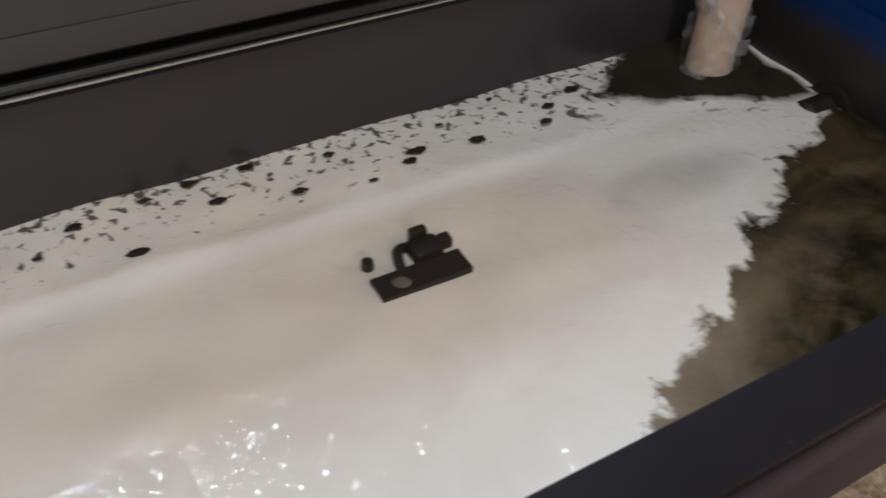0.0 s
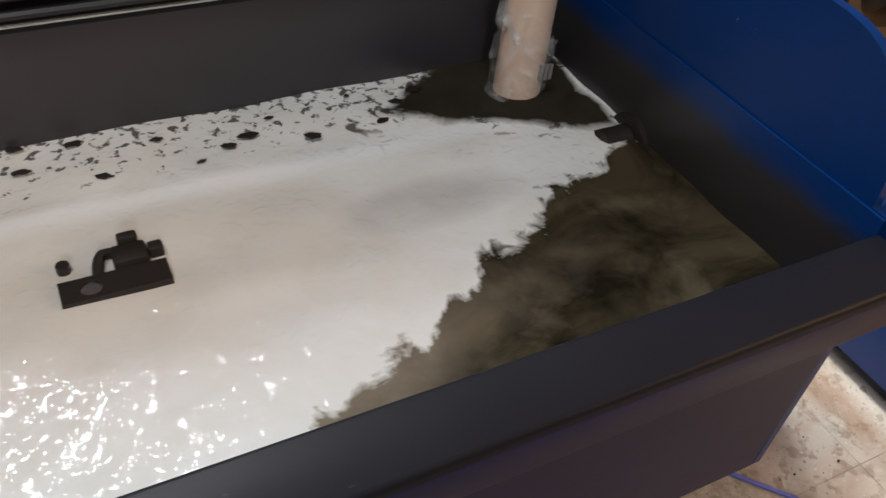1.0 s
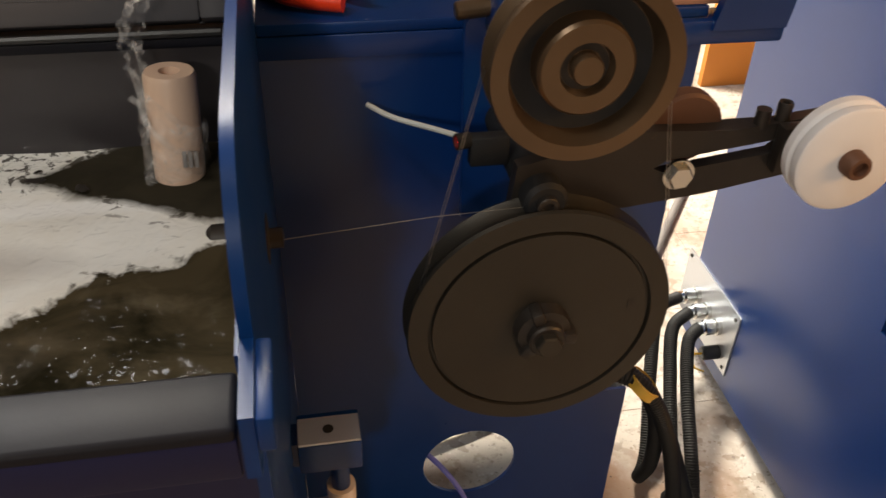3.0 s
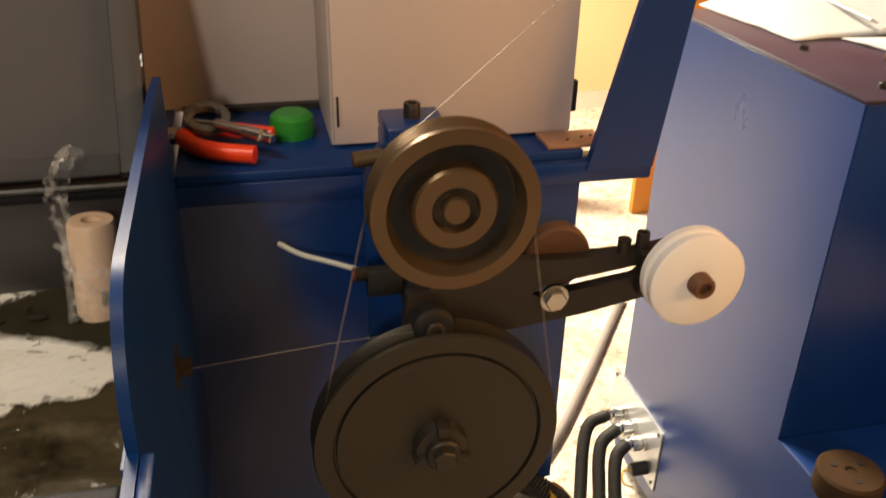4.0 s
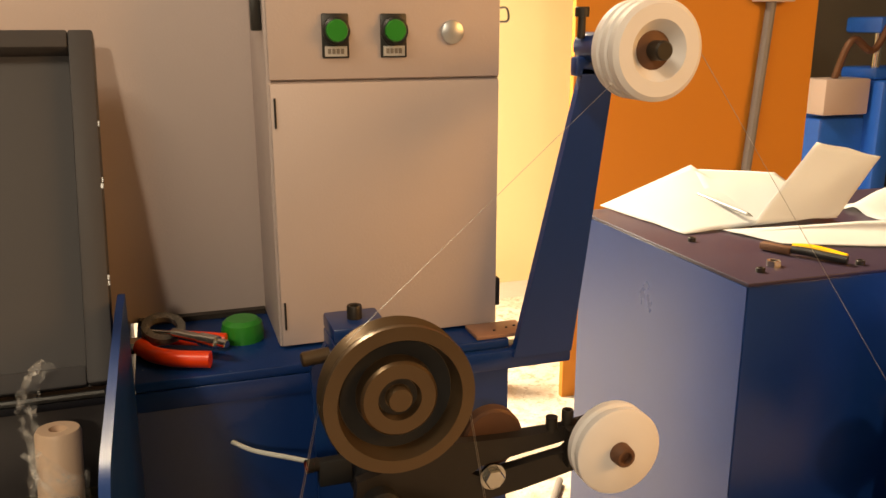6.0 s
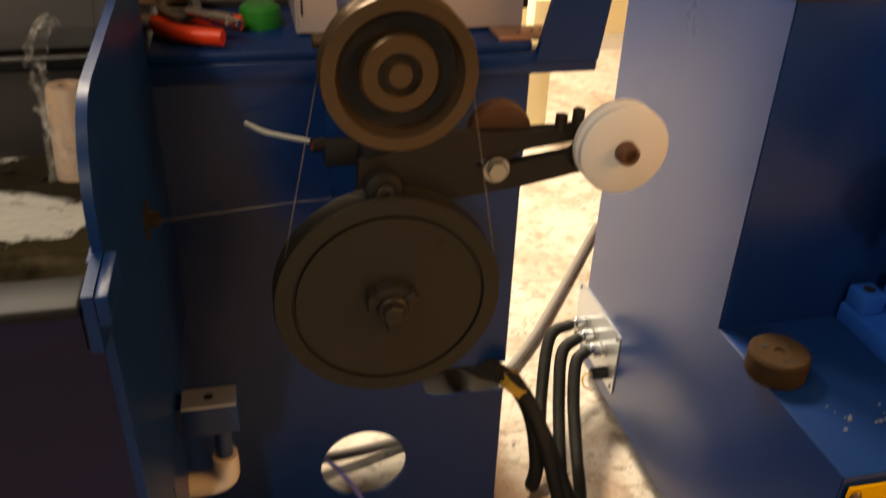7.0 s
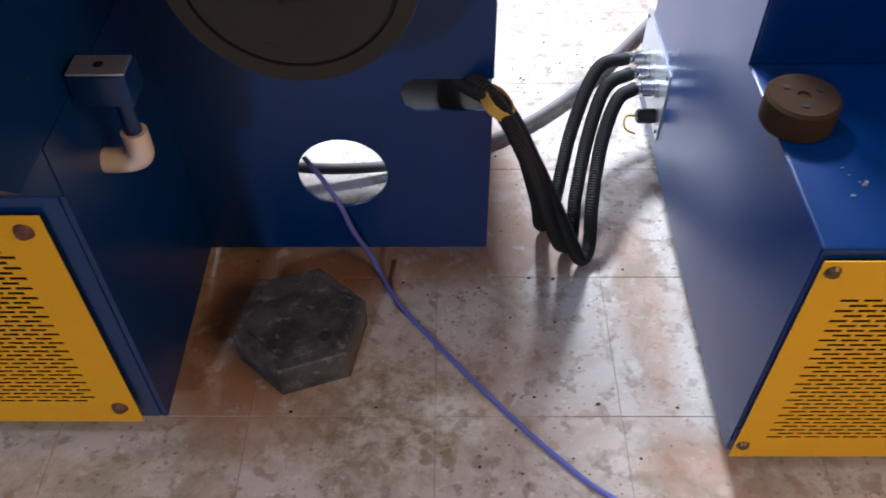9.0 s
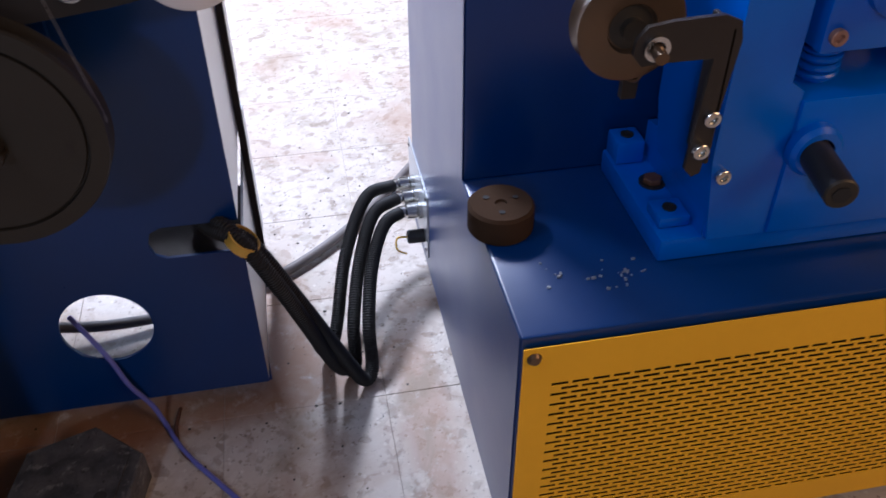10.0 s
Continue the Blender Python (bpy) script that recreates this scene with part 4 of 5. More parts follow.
w4 = wheel("top_guide_pulley", "white nylon double-grooved pulley at the head of the arm", C4,
           [(0, -0.028), (0.049, -0.028), (0.0545, -0.025), (0.0545, -0.014), (0.0505, -0.011), (0.0505, -0.009), (0.0545, -0.006), (0.0545, 0.004), (0.0515, 0.006), (0.0515, 0.009), (0.0545, 0.012), (0.0545, 0.022), (0.049, 0.026), (0.033, 0.026), (0.026, 0.018), (0.020, 0.012), (0.0, 0.012)], -1, NYLON,
           [("hub_washer", [(0.021, 0.013), (0.012, 0.016), (0, 0.016)], RUST), ("hub_screw", [(0.0105, 0.014), (0.0105, 0.034), (0.009, 0.036), (0, 0.036)], BLACKIRON)], (0, -1, 0))

# ---- drawn wire ----
def wire(label, *points):
    return solo("drawn_wire", tube(points, 0.00028, 6, 1), WIRE, label, "wire", points[0], "wires")


wire("thin bright drawn wire from the die to the capstan wheel", (-0.468, -0.212, 0.812), (-0.33, -0.204, 0.818), (-0.219, -0.200, 0.819))
for dy in (0.0, 0.006):
    wire("thin drawn wire between the wheels", (-0.293, -0.212 - dy, 0.962), (-0.350, -0.201 - dy, 0.692))
    wire("thin drawn wire between the wheels", (-0.139, -0.212 - dy, 0.962), (-0.090, -0.201 - dy, 0.692))
wire("thin drawn wire rising to the upper pulley", (-0.264, -0.214, 1.023), (0.052, -0.150, 1.262))
wire("thin drawn wire running down to the next machine", (0.131, -0.150, 1.336), (0.40, -0.29, 0.86))

# ---- things on the stand ----
pl = thing("pliers", "pliers with red plastic handles lying on the blue stand", "pliers", (-0.41, 0.06, 0.920))
part("handle", tube([(-0.466, 0.082, 0.934), (-0.452, 0.052, 0.934), (-0.425, 0.028, 0.934), (-0.385, 0.014, 0.933)], 0.0105, 12, 8), RED, pl)
part("handle", tube([(-0.462, 0.094, 0.936), (-0.44, 0.098, 0.937), (-0.405, 0.088, 0.936), (-0.362, 0.074, 0.933)], 0.0095, 12, 8), RED, pl)
part("jaw", box(-0.500, -0.462, 0.076, 0.100, 0.926, 0.942, 0.004), CHROME, pl)
mc = thing("micrometer", "silver micrometer with a grey frame lying across the pliers", "micrometer", (-0.40, 0.06, 0.943))
cframe = lathe([(0.017, -0.004), (0.027, -0.004), (0.027, 0.004), (0.017, 0.004), (0.017, -0.004)], (-0.437, 0.098, 0.950), (0.1, -0.35, 0.9), 32)
part("frame", cframe, CASTIRON, mc)
part("sleeve", rod((-0.425, 0.078, 0.949), (-0.393, 0.045, 0.949), 0.0065, 20), CHROME, mc)
part("thimble", rod((-0.394, 0.046, 0.949), (-0.374, 0.026, 0.949), 0.0085, 24, None, 0.001), CHROME, mc)
part("ratchet", rod((-0.375, 0.027, 0.949), (-0.364, 0.016, 0.949), 0.0055, 16, None, 0.001), CHROME, mc)
part("spindle", rod((-0.452, 0.092, 0.949), (-0.424, 0.077, 0.949), 0.003, 12), CHROME, mc)
gr = thing("green_cap", "round green plastic cap lying on the stand", "cap", (-0.338, 0.108, 0.920))
part("cap", lathe([(0, 0.030), (0.020, 0.029), (0.026, 0.024), (0.028, 0.012), (0.027, 0.0), (0, 0)], (-0.338, 0.108, 0.920), (0, 0, 1), 40), GREEN, gr)

# ---- electric cabinets ----
cab = thing("control_cabinet", "beige steel control cabinet with two green push buttons", "cabinet", (-0.145, 0.14, 0.920))
part("case", box(-0.296, 0.003, 0.058, 0.2125, 0.921, 1.62, 0.003), BEIGE, cab)
part("lower_door", box(-0.293, 0.001, 0.050, 0.0575, 0.924, 1.257, 0.0025), BEIGE, cab)
part("upper_door", box(-0.293, 0.001, 0.050, 0.0575, 1.2605, 1.60, 0.0025), BEIGE, cab)
for hz in (1.222, 0.965):
    part("lock_slot", box(-0.289, -0.2865, 0.0485, 0.0502, hz - 0.018, hz + 0.018), BLACK, cab)
part("hinge", box(-0.309, -0.297, 0.060, 0.074, 1.318, 1.368, 0.002), BLACK, cab, "black cabinet hinge")
part("hinge", box(0.0035, 0.011, 0.060, 0.072, 0.945, 0.985, 0.002), BLACK, cab, "black cabinet hinge")
part("latch_wire", tube([(0.004, 0.07, 1.345), (0.016, 0.066, 1.345), (0.018, 0.066, 1.33), (0.006, 0.07, 1.328)], 0.0015, 6, 5), CHROME, cab)
for bx in (-0.212, -0.140):
    leg = part("legend_plate", box(bx - 0.0165, bx + 0.0165, 0.0465, 0.0498, 1.286, 1.338, 0.0015), BLACK, cab, "black legend plate")
    part("legend_label", box(bx - 0.0135, bx + 0.0135, 0.0455, 0.0464, 1.288, 1.300), PAPER, leg, "white label strip")
    for k in range(4):
        part("text_bar", box(bx - 0.010 + 0.0052 * k, bx - 0.006 + 0.0052 * k, 0.0450, 0.0454, 1.291, 1.297), GREYHOSE, leg)
    part("button_ring", lathe([(0.0165, 0), (0.0165, 0.007), (0.0135, 0.009), (0.0135, 0.004)], (bx, 0.0466, 1.318), (0, -1, 0), 32), BLACK, leg)
    part("button", lathe([(0.0133, 0), (0.0133, 0.010), (0.012, 0.0118), (0, 0.012)], (bx, 0.0466, 1.318), (0, -1, 0), 32), GREEN, leg, "green push button")
part("blank_plug", lathe([(0.0145, 0), (0.0145, 0.003), (0.013, 0.004), (0, 0.004)], (-0.064, 0.0498, 1.316), (0, -1, 0), 32), SILVER, cab, "pale round blanking plug")
tall = thing("back_cabinet", "plain beige sheet metal cabinet behind the tank", "cabinet", (-1.2, 0.33, 0.0))
part("body", box(-2.2, -0.49, 0.245, 0.46, 0.0, 1.52, 0.003), BEIGE, tall)
part("front_sheet", box(-2.2, -0.01, 0.214, 0.2445, 0.9205, 1.51, 0.002), BEIGE, tall)
part("base_strip", box(-0.47, -0.297, 0.200, 0.2135, 0.9205, 0.928), BLACKIRON, tall)

# ---- right machine ----
RX, RY = 0.324, -0.388
right = thing("rolling_machine", "navy blue rolling machine base with a yellow slotted panel", "machine", (0.9, -0.1, 0))
part("base_box", box(RX, 1.9, RY, 0.42, 0.050, 0.470, 0.004), BLUE, right)
for fx, fy in ((0.46, -0.28), (0.46, 0.33), (1.75, -0.28), (1.75, 0.33)):
    part("levelling_foot", lathe([(0, 0), (0.026, 0), (0.026, 0.010), (0.009, 0.016), (0.009, 0.053), (0, 0.053)], (fx, fy, 0.0), (0, 0, 1), 18), BLACKIRON, right)
part("upper_box", box(RX + 0.001, 1.9, -0.067, 0.42, 0.4705, 0.978, 0.003), BLUE, right)
part("side_sheet", upright_yz([(RY + 0.002, 0.052), (0.418, 0.052), (0.418, 0.977), (-0.066, 0.977), (-0.066, 0.4705), (RY + 0.002, 0.4695)], RX - 0.0012, 0.0010), BLUE, right, "one tall navy side sheet")
part("top_sheet", box(RX - 0.002, 1.9, -0.070, 0.425, 0.978, 0.984, 0.002), TOPPAINT, right, "dark violet top sheet")
part("vent_shadow_plate", box(0.345, 1.75, RY - 0.0025, RY - 0.0003, 0.08, 0.42), DARK, right, "near-black backing sheet painted as the shade behind the slots")
perforated(RX + 0.001, 1.85, 0.054, 0.462, RY - 0.010, 0.362, 1.80, 0.100, 0.408, right)
for bx, bz in ((0.338, 0.446), (0.336, 0.086)):
    part("panel_screw", lathe([(0, 0.006), (0.006, 0.005), (0.009, 0.001), (0.009, 0), (0, 0)], (bx, RY - 0.0108, bz), (0, -1, 0), 18), STEEL, right)
for bx, by in ((0.374, -0.028), (0.384, 0.154), (0.404, 0.371), (0.538, -0.042), (0.80, -0.042)):
    part("top_screw", bolt_head((bx, by, 0.984), (0, 0, 1), 0.0065, 0.007), BLACKIRON, right)
gp = part("gland_plate", upright_yz([(0.232, 0.088), (0.455, 0.088), (0.455, 0.232), (0.232, 0.232)], RX - 0.004, 0.0035), SILVER, right, "pale metal plate with three cable glands")
for gy in (0.385, 0.337, 0.290):
    g = lathe([(0, 0), (0.017, 0), (0.017, 0.008), (0.013, 0.010), (0.0155, 0.012), (0.0155, 0.030), (0.012, 0.033), (0.012, 0.044), (0.009, 0.046), (0, 0.046)], (RX - 0.0045, gy, 0.164), (-1, 0, 0), 20)
    part("cable_gland", g, CHROME, gp, "bright metal cable gland")
part("cable_gland", lathe([(0, 0), (0.014, 0), (0.014, 0.03), (0.011, 0.034), (0, 0.034)], (RX - 0.0045, 0.270, 0.116), (-1, 0, 0), 18), BLACK, gp, "black plastic gland")
part("loose_lead", tube([(0.29, 0.270, 0.116), (0.265, 0.262, 0.122), (0.262, 0.245, 0.108), (0.28, 0.238, 0.100)], 0.002, 6, 6), HANDLE, gp)
for sy, sz in ((0.244, 0.22), (0.443, 0.22), (0.244, 0.10), (0.443, 0.10)):
    part("plate_screw", lathe([(0, 0.002), (0.004, 0.0015), (0.004, 0), (0, 0)], (RX - 0.0045, sy, sz), (-1, 0, 0), 12), BLACKIRON, gp)

kn = thing("pressed_disc", "thick brown worn round disc lying on the blue machine base", "disc", (0.348, -0.182, 0.4705))
part("disc", lathe([(0, 0.036), (0.007, 0.036), (0.008, 0.039), (0.040, 0.040), (0.0435, 0.036), (0.0435, 0.004), (0.041, 0), (0, 0)], (0.350, -0.182, 0.4706), (0, 0, 1), 40), WOODY, kn)
# flat near-black discs paint the shade of the hollows
for a in (20, 140, 260):
    part("pit", lathe([(0, 0.0), (0.004, 0.0), (0.004, 0.0008), (0, 0.0008)], (0.350 + 0.022 * math.cos(radians(a)), -0.182 + 0.022 * math.sin(radians(a)), 0.5106), (0, 0, 1), 10), DARK, kn)

# bright blue roller stand
rs = thing("roller_stand", "bright blue cast roller stand with shafts and springs", "roller stand", (0.70, -0.18, 0.4705))
part("base_casting", box(0.535, 0.98, -0.292, -0.075, 0.4708, 0.505, 0.005), BRIGHT, rs)
part("foot_pad", box(0.538, 0.578, -0.122, -0.080, 0.5055, 0.540, 0.004), BRIGHT, rs)
part("foot_pad", box(0.540, 0.582, -0.270, -0.228, 0.5055, 0.522, 0.004), BRIGHT, rs)
for px, py, pz in ((0.558, -0.101, 0.540), (0.561, -0.249, 0.522)):
    part("foot_screw", bolt_head((px, py, pz), (0, 0, 1), 0.009, 0.002), DARK, rs)
part("foot_bolt", hex_head((0.572, -0.170, 0.5055), (0, 0, 1), 0.013, 0.009), RUST, rs)
part("foot_washer", rod((0.572, -0.170, 0.5052), (0.572, -0.170, 0.508), 0.018), BLACKIRON, rs)
post = upright_xz([(0.590, 0.506), (0.665, 0.506), (0.665, 0.70), (0.648, 0.712), (0.648, 1.02), (0.575, 1.02), (0.575, 0.62)], -0.300, 0.16)
part("post", post, BRIGHT, rs)
part("gusset", upright_yz([(-0.295, 0.506), (-0.10, 0.506), (-0.10, 0.560), (-0.285, 0.60)], 0.586, 0.012), BRIGHT, rs)
part("lower_bearing_block", box(0.6655, 0.86, -0.305, -0.15, 0.506, 0.690, 0.004), BRIGHT, rs)
part("upper_bearing_block", box(0.6655, 0.86, -0.305, -0.15, 0.745, 0.90, 0.004), BRIGHT, rs)
part("right_post", box(0.8605, 0.93, -0.300, -0.14, 0.506, 1.02, 0.005), BRIGHT, rs)
sp = []
for k in range(61):
    a = k * 2 * math.pi * 5 / 60
    sp.append((0.705 + 0.0195 * math.cos(a), -0.255 + 0.0195 * math.sin(a), 0.692 + 0.052 * k / 60))
part("spring", tube(sp, 0.0042, 8, 2), BRIGHT, rs, "blue painted coil spring")
part("spring_core", rod((0.705, -0.255, 0.690), (0.705, -0.255, 0.745), 0.014), BRIGHT, rs)
sh = part("lower_shaft", rod((0.690, -0.30, 0.630), (0.672, -0.400, 0.630), 0.0185, 28, None, 0.002), DARKSTEEL, rs, "grey steel shaft end with a socket")
# flat near-black hexagon paints the socket's inner shade
part("shaft_socket", lathe([(0.0105, 0), (0.0105, 0.001), (0, 0.001)], (0.6718, -0.4002, 0.630), (-0.18, -1, 0), 6), DARK, sh)
part("shaft_collar", lathe([(0.019, 0), (0.032, 0), (0.032, 0.012), (0.027, 0.018), (0.019, 0.018)], (0.690, -0.305, 0.630), (0, -1, 0), 32), BRIGHT, rs)
part("upper_shaft", rod((0.735, -0.30, 0.822), (0.722, -0.385, 0.822), 0.0235, 28, None, 0.003), DARKSTEEL, rs, "grey steel shaft end")
part("upper_collar", lathe([(0.024, 0), (0.038, 0), (0.038, 0.012), (0.032, 0.016), (0.024, 0.016)], (0.735, -0.305, 0.822), (0, -1, 0), 32), BRIGHT, rs)
for sx, sy, sz, mt in ((0.560, -0.3005, 0.600, CHROME), (0.650, -0.3055, 0.765, COPPER), (0.570, -0.3005, 0.835, BLACKIRON)):
    part("cap_screw", bolt_head((sx + 0.03, sy, sz), (0, -1, 0), 0.0095, 0.007), mt, rs)
br = part("guide_bracket", upright_xz([(0.440, 0.784), (0.442, 0.800), (0.452, 0.812), (0.478, 0.816), (0.528, 0.818), (0.546, 0.810), (0.550, 0.79), (0.535, 0.640), (0.526, 0.636), (0.517, 0.646), (0.524, 0.774), (0.470, 0.774), (0.450, 0.772)], -0.345, 0.006), BLACKIRON, rs, "bent black steel guide bracket")
part("bracket_edge", box(0.537, 0.543, -0.345, -0.300, 0.65, 0.805, 0.002), BLACKIRON, br)
for sx, sz in ((0.534, 0.708), (0.529, 0.670)):
    part("bracket_screw", bolt_head((sx, -0.3455, sz), (0, -1, 0), 0.009, 0.007), CHROME, br)
part("bracket_pin", rod((0.462, -0.338, 0.791), (0.462, -0.362, 0.787), 0.007), STEEL, br)
part("bracket_pin_ring", lathe([(0.008, 0), (0.013, 0), (0.013, 0.004), (0.008, 0.004)], (0.462, -0.3455, 0.791), (0, -1, 0), 24), CHROME, br)
part("second_arm", upright_xz([(0.470, 0.69), (0.487, 0.69), (0.492, 0.78), (0.470, 0.78)], -0.262, 0.010), BLACKIRON, br)
part("second_arm_screw", bolt_head((0.479, -0.2625, 0.722), (0, -1, 0), 0.009, 0.007), STEEL, br)
rs.location.x -= 0.012
C5 = (0.442, -0.288, 0.792)
w5 = wheel("inlet_roller", "grey-brown steel grooved inlet roller", C5,
           [(0, -0.016), (0.048, -0.016), (0.056, -0.014), (0.052, -0.002), (0.052, 0.002), (0.056, 0.014), (0.050, 0.016), (0.026, 0.016), (0.024, 0.010), (0, 0.010)], 1, STEEL,
           [("bearing", [(0.0225, 0.011), (0.012, 0.013), (0.012, 0.022), (0, 0.022)], DARKSTEEL)])
part("roller_axle", rod((0.454, -0.288, 0.792), (0.454, -0.262, 0.792), 0.008), BLACKIRON, rs)
for k in range(26):
    a, d = random.uniform(0, 6.28), random.uniform(0, 0.035)
    cx, cy = (0.475, -0.305) if k < 20 else (0.40, -0.29)
    s = random.uniform(0.0008, 0.0026) * (2 if k == 0 else 1)
    solo("metal_crumb", turned(box(-s, s, -0.6 * s, 0.6 * s, 0, s), Matrix.Translation((cx + d * 1.4 * math.cos(a), cy + d * math.sin(a), 0.4702)) @ Matrix.Rotation(a * 3, 4, "Z")), SILVER, "tiny bright metal crumb on the blue base", "debris", (cx, cy, 0.4702), "metal crumbs")

# ---- papers and tools on the right machine ----
def sheet(name, corners, bulge, label, n=14):
    """A sheet of paper over four corners, gently warped."""
    a, b, c, d = [Vector(p) for p in corners]
    bm = bmesh.new()
    g = [[None] * (n + 1) for _ in range(n + 1)]
    for i in range(n + 1):
        for j in range(n + 1):
            u, v = i / n, j / n
            p = a * (1 - u) * (1 - v) + b * u * (1 - v) + c * u * v + d * (1 - u) * v
            w = bulge * (math.sin(math.pi * u) * math.sin(math.pi * v) + 0.35 * noise.noise((u * 3 + a.x * 9, v * 3, bulge * 50)))
            g[i][j] = bm.verts.new(p + Vector((0, 0, w if bulge < 0 else max(w, 0))))
    for i in range(n):
        for j in range(n):
            bm.faces.new([g[i][j], g[i + 1][j], g[i + 1][j + 1], g[i][j + 1]])
    ob = solo(name, bm, PAPER, label, "paper", tuple(a), "papers", "", 60)
    s = ob.modifiers.new("thickness", "SOLIDIFY")
    s.thickness = 0.0006
    return ob


sheet("paper_sheet", [(0.372, 0.440, 0.987), (0.395, 0.192, 0.987), (0.600, 0.200, 0.990), (0.545, 0.405, 1.062)], 0.010, "white paper sheet with its back corner curling up")
sheet("paper_sheet", [(0.545, 0.395, 1.055), (0.500, 0.235, 0.994), (0.700, 0.180, 0.994), (0.735, 0.395, 1.038)], 0.012, "white paper sheet propped up on the others")
sheet("paper_sheet", [(0.470, 0.190, 0.988), (0.505, 0.085, 0.987), (0.760, -0.035, 0.987), (0.860, 0.150, 0.988)], 0.008, "white paper sheet spread on the machine top")
sheet("paper_sheet", [(0.505, 0.160, 1.002), (0.672, 0.150, 1.008), (0.815, 0.215, 1.092), (0.668, 0.215, 1.127)], -0.010, "white paper sheet standing up in a curl")
sheet("paper_sheet", [(0.80, 0.30, 0.986), (0.79, 0.17, 0.986), (1.05, 0.12, 0.986), (1.05, 0.32, 0.986)], 0.045, "crumpled white paper sheet on the machine top")
pen = thing("pen", "clear ballpoint pen lying on the papers", "pen", (0.53, 0.25, 1.003))
part("barrel", rod((0.505, 0.318, 1.024), (0.535, 0.215, 1.006), 0.0036, 12), SILVER, pen)
part("tip", lathe([(0.0036, 0), (0.001, 0.012), (0, 0.012)], (0.535, 0.215, 1.006), (0.28, -0.95, -0.17), 12), CHROME, pen)
nip = thing("side_cutter", "cutting pliers with yellow and black handles on the machine top", "pliers", (0.48, 0.02, 0.985))
part("handle", tube([(0.476, 0.030, 0.994), (0.488, 0.010, 0.994), (0.500, -0.014, 0.993), (0.516, -0.040, 0.992)], 0.0062, 12, 8), BLACK, nip)
part("handle", tube([(0.479, 0.033, 0.997), (0.494, 0.014, 0.999), (0.509, -0.010, 0.997), (0.520, -0.034, 0.994)], 0.0056, 12, 8), HANDLE, nip, "yellow handle sleeve")
part("jaw", turned(box(-0.007, 0.007, -0.012, 0.038, 0.986, 0.998, 0.003), Matrix.Translation((0.470, 0.040, 0)) @ Matrix.Rotation(radians(22), 4, "Z")), RUST, nip)
nt_ = thing("hex_nut", "loose bright hexagon nut on the machine top", "nut", (0.413, -0.007, 0.984))
part("nut", turned(plate(hexagon(0, 0, 0.0105), 0.008, [ring(0, 0, 0.0052, 18)]), Matrix.Translation((0.413, -0.007, 0.9842))), CHROME, nt_)

# ---- hoses, cord and weight on the floor ----
hz = [((-0.08, 0.10, 0.378), (-0.045, 0.03, 0.392), (-0.006, -0.026, 0.392), (0.040, -0.030, 0.31), (0.082, 0.02, 0.14), (0.098, 0.070, 0.036), (0.112, 0.090, 0.020), (0.128, 0.12, 0.05), (0.160, 0.22, 0.13), (0.215, 0.34, 0.172), (0.278, 0.385, 0.164)),
      ((-0.08, 0.08, 0.370), (-0.045, 0.01, 0.386), (0.004, -0.044, 0.386), (0.056, -0.052, 0.28), (0.112, -0.02, 0.10), (0.136, 0.025, 0.026), (0.152, 0.04, 0.020), (0.158, 0.09, 0.08), (0.185, 0.19, 0.14), (0.225, 0.29, 0.168), (0.278, 0.337, 0.164)),
      ((-0.08, 0.12, 0.366), (-0.04, 0.02, 0.376), (0.012, -0.022, 0.372), (0.068, -0.030, 0.26), (0.135, -0.015, 0.09), (0.163, -0.002, 0.022), (0.180, 0.02, 0.026), (0.184, 0.07, 0.09), (0.204, 0.16, 0.145), (0.240, 0.25, 0.168), (0.278, 0.290, 0.164))]
for pts in hz:
    solo("corrugated_hose", tube(pts, 0.0128, 14, 14, 0.0016, 0.0046), RUBBER, "black corrugated cable hose looping from the stand to the glands", "hose", pts[5], "cable hoses")
solo("hose_tie", turned(lathe([(0.0235, -0.008), (0.0262, -0.007), (0.0262, 0.007), (0.0235, 0.008), (0.0235, -0.008)], (0, 0, 0), (0, 0, 1), 26), Matrix.Translation((0.004, -0.033, 0.384)) @ Matrix.Rotation(radians(38), 4, "Y") @ Matrix.Diagonal((1.0, 1.1, 1, 1))), TAPE, "yellow tape wrapped round the hoses", "tape", (0.004, -0.033, 0.384))
solo("grey_hose", tube([(0.62, 1.05, 0.014), (0.357, 0.68, 0.014), (0.22, 0.50, 0.014), (0.10, 0.38, 0.014), (-0.02, 0.30, 0.014), (-0.15, 0.25, 0.016), (-0.30, 0.22, 0.03), (-0.44, 0.22, 0.05)], 0.0105, 14), GREYHOSE, "grey rubber hose lying on the floor", "hose", (0.357, 0.68, 0.0))
solo("grey_hose", tube([(-0.12, 0.36, 0.014), (-0.22, 0.42, 0.014), (-0.33, 0.40, 0.014), (-0.46, 0.45, 0.014)], 0.0135, 14), RUBBER, "dark rubber hose inside the stand", "hose", (-0.2, 0.4, 0.0))
solo("blue_cord", tube([(-0.300, 0.06, 0.20), (-0.268, 0.02, 0.190), (-0.240, -0.004, 0.154), (-0.222, -0.012, 0.100), (-0.200, -0.006, 0.040), (-0.184, -0.02, 0.006), (-0.150, -0.085, 0.004), (-0.104, -0.146, 0.004), (0.005, -0.277, 0.004), (0.090, -0.37, 0.004), (0.179, -0.444, 0.004), (0.36, -0.52, 0.004), (0.60, -0.56, 0.004)], 0.0042, 10), CORD, "violet blue cord trailing out of the round hole", "cord", (-0.2, -0.1, 0.0))
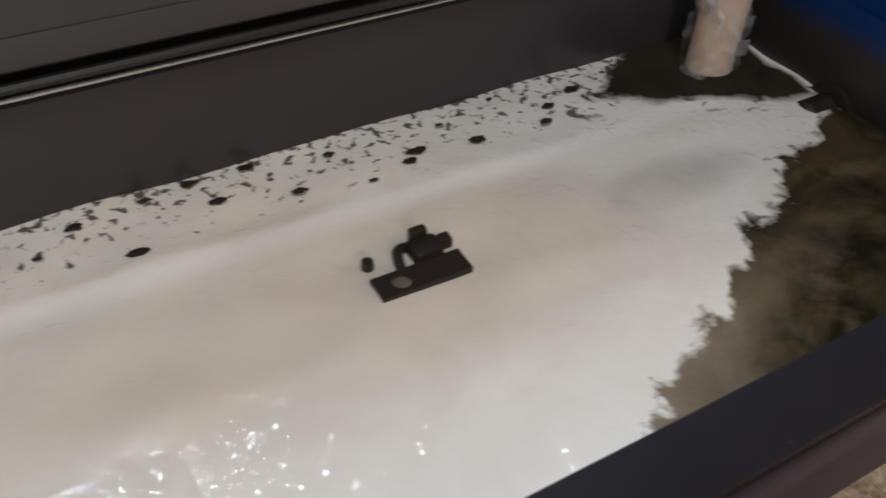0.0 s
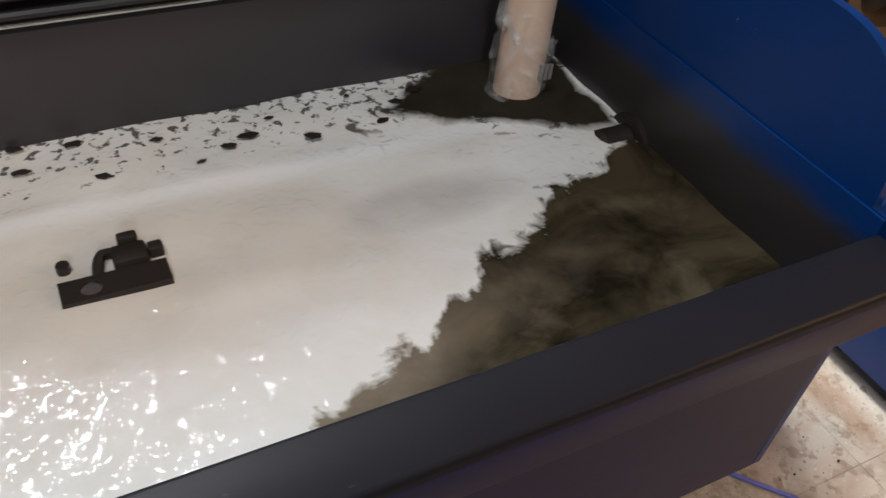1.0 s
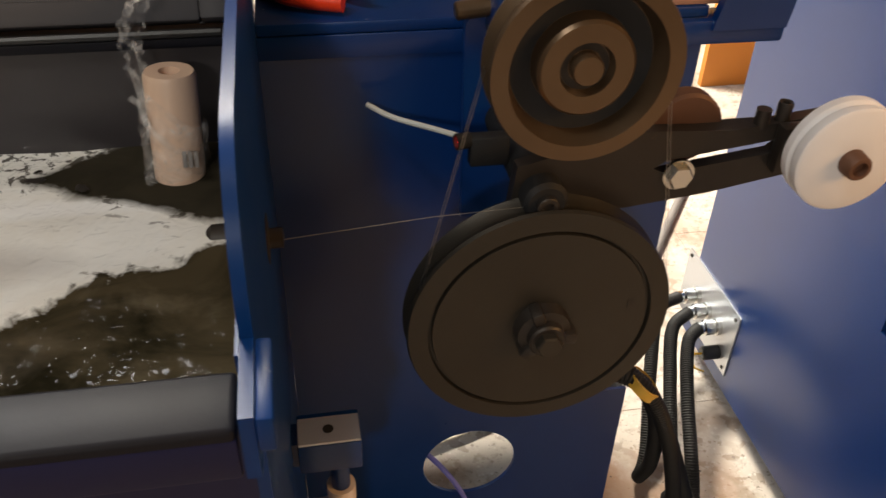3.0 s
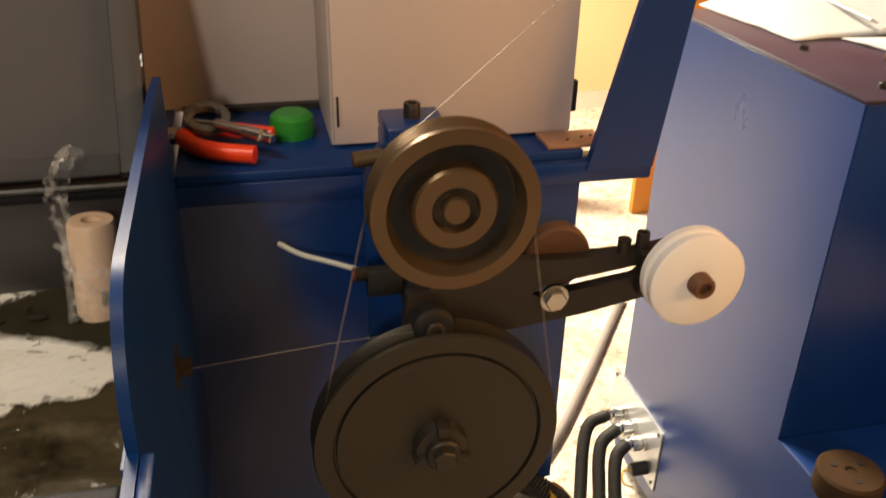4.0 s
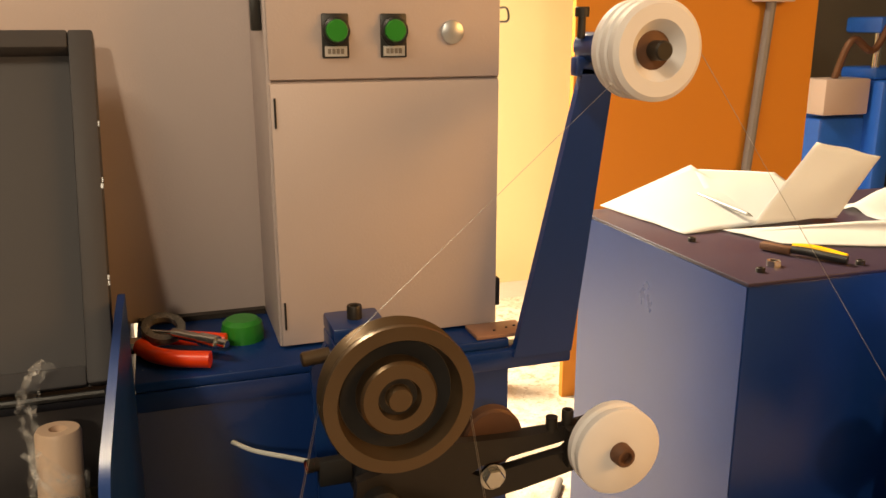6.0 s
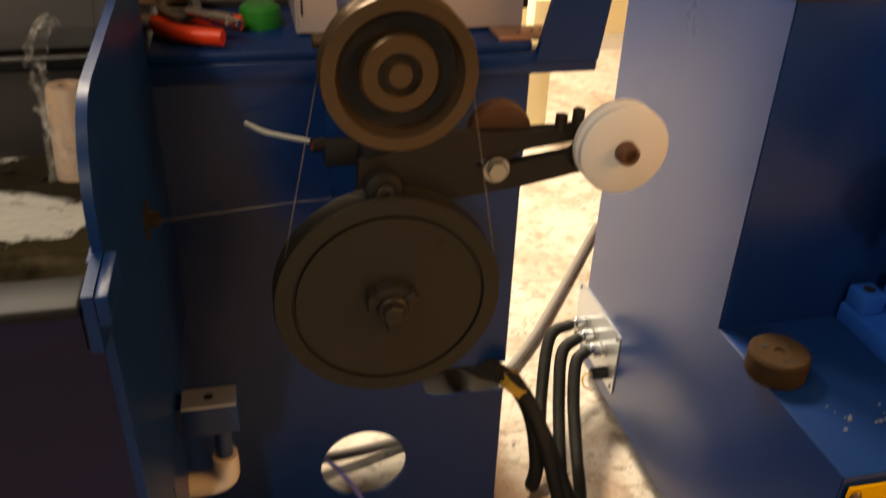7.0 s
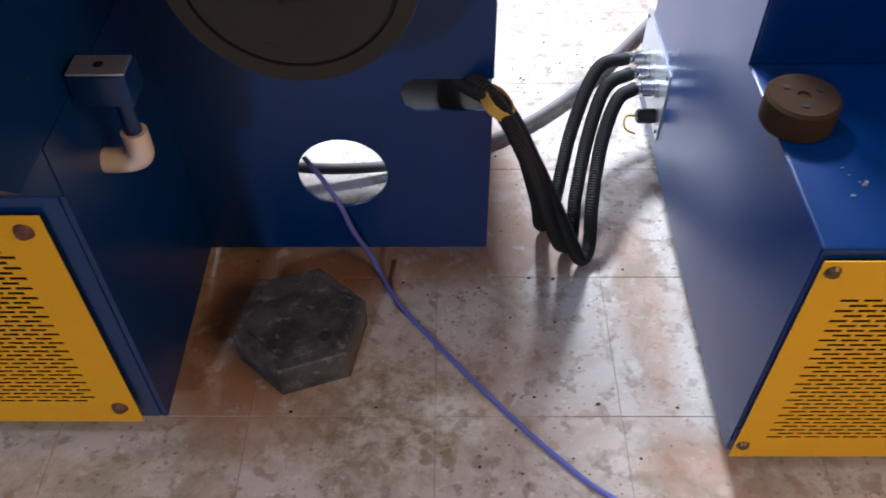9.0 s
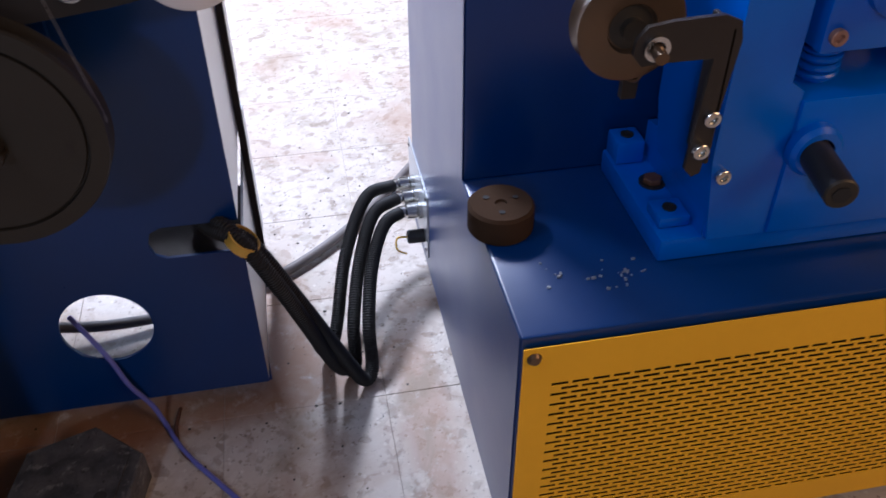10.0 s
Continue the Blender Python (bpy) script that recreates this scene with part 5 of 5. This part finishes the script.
solo("thin_wire_end", tube([(-0.160, 0.01, 0.003), (-0.165, -0.04, 0.003), (-0.150, -0.09, 0.003), (-0.115, -0.13, 0.003)], 0.0032, 8), RUST, "short brown wire on the floor", "wire", (-0.16, 0.0, 0.0))
hbm = plate(hexagon(-0.300, -0.160, 0.107, 19), 0.062)
bmesh.ops.remove_doubles(hbm, verts=hbm.verts, dist=1e-5)
bmesh.ops.bevel(hbm, geom=[e for e in hbm.edges if all(v.co.z > 0.061 for v in e.verts) and len(e.link_faces) == 2 and e.calc_face_angle(0) > 0.5], offset=0.007, segments=3, affect="EDGES", profile=0.6)
weight = thing("hexagonal_weight", "dusty grey cast iron hexagonal weight on the floor", "weight", (-0.300, -0.160, 0))
part("body", hbm, CASTIRON, weight)
part("raised_face", turned(plate(hexagon(-0.300, -0.160, 0.084, 19), 0.0025), Matrix.Translation((0, 0, 0.0622))), CASTIRON, weight)
for dx, dy in ((-0.035, -0.055), (0.045, -0.040)):
    part("dent", lathe([(0, 0), (0.010, 0), (0.010, 0.0006), (0, 0.0006)], (-0.30 + dx, -0.16 + dy, 0.0648), (0, 0, 1), 16), DUSTY, weight)

# crumbs swept over the tiles
crumbs = bmesh.new()
for k in range(150):
    cx, cy, cs = random.uniform(-0.45, 0.75), random.uniform(-0.55, 1.1), random.uniform(0.0008, 0.0028)
    if cx > 0.31 and cy > -0.40:
        cx = random.uniform(0.02, 0.30)
    bmesh.ops.create_icosphere(crumbs, subdivisions=1, radius=cs, matrix=Matrix.Translation((cx, cy, cs * 0.5)) @ Matrix.Diagonal((random.uniform(0.7, 1.6), 1, 0.6, 1)))
solo("floor_crumbs", crumbs, DARKSTEEL, "dark crumbs and grit scattered on the floor tiles", "debris", kind="stuff")

# ---- far machine behind the papers ----
far = thing("far_machine", "bright blue press machine with chrome columns", "machine", (3.0, 2.8, 0))
part("body", box(2.74, 3.60, 2.50, 3.20, 0.0, 0.86, 0.02), BRIGHT, far)
part("frame_cheek", box(3.02, 3.12, 2.40, 2.52, 0.30, 1.05, 0.02), BRIGHT, far)
part("frame_cheek", box(3.38, 3.50, 2.40, 2.52, 0.30, 1.10, 0.02), BRIGHT, far)
# near-black sheet on the body, painted as the opening's shade
part("opening", box(3.125, 3.375, 2.485, 2.502, 0.42, 0.78), DARK, far)
part("control_box", box(2.72, 3.00, 2.46, 2.62, 0.88, 1.06, 0.01), BEIGE, far, "pale control box")
part("crosshead", box(3.02, 3.60, 2.46, 2.70, 1.28, 1.36, 0.015), BRIGHT, far)
part("crosshead", box(3.02, 3.60, 2.46, 2.70, 1.05, 1.11, 0.015), BRIGHT, far)
for px in (3.07, 3.30, 3.54):
    part("column", rod((px, 2.52, 1.11), (px, 2.52, 1.28), 0.022), CHROME, far)
for k in range(3):
    part("yellow_cylinder", rod((3.20 + 0.08 * k, 2.55, 1.36), (3.20 + 0.08 * k, 2.55, 1.60), 0.03), HANDLE, far)
part("hydraulic_hose", tube([(2.80, 2.5, 1.06), (2.84, 2.45, 1.25), (2.98, 2.45, 1.20), (3.10, 2.45, 1.40)], 0.018, 8), RUST, far)
part("red_leads", tube([(3.40, 2.42, 0.95), (3.48, 2.40, 0.80), (3.42, 2.40, 0.70), (3.52, 2.40, 0.62)], 0.012, 8), RED, far)
fw = thing("wooden_crate_post", "pale yellow wooden post behind the stand", "post", (0.62, 1.75, 0))
part("post", box(0.60, 0.68, 1.72, 1.80, 0.0, 0.52, 0.006), CREAM, fw)

# ---- floor tiles, last ----
tile = bmesh.new()
TW, TD = 0.282, 0.277
bmesh.ops.create_cube(tile, size=1, matrix=Matrix.Translation((0, 0, -0.0025)) @ Matrix.Diagonal((TW - 0.0009, TD - 0.0009, 0.005, 1)))
bmesh.ops.bevel(tile, geom=[e for e in tile.edges if all(v.co.z > -0.001 for v in e.verts)], offset=0.0007, segments=1, affect="EDGES")
tile_mesh = bpy.data.meshes.new("tile")
tile.to_mesh(tile_mesh)
tile.free()
tile_mesh.materials.append(TERRAZZO)
for i in range(-9, 14):
    for j in range(-4, 11):
        t = new("tile", tile_mesh)
        t.parent = floor
        t.location = (-0.085 + TW * (i + 0.5), -0.303 + TD * (j + 0.5), random.uniform(-0.0004, 0.0002))


def motions():
    for w, c, way in WHEELS:
        spin = 62 if w.name.startswith("capstan") else 74
        rows = []
        for k in range(0, 101):
            a = Matrix.Translation(c) @ Matrix.Rotation(radians(way * spin * k), 4, "Y")
            rows.append((k / 10, a))
        walk(w, rows)
    for n, (ob, fx, fy) in enumerate(FLECKS):
        drift = 0.055 + 0.02 * ((n * 7) % 5) / 5
        walk(ob, [(t, pose(min(fx + drift * t - 0.05, -0.60 + 0.004 * n), fy + (0.006 * math.sin(n + t)), 0.8285, 0, 0, 14 * t * ((n % 3) - 1))) for t in (0, 1, 2, 3, 4, 6, 8, 10)])


motions()
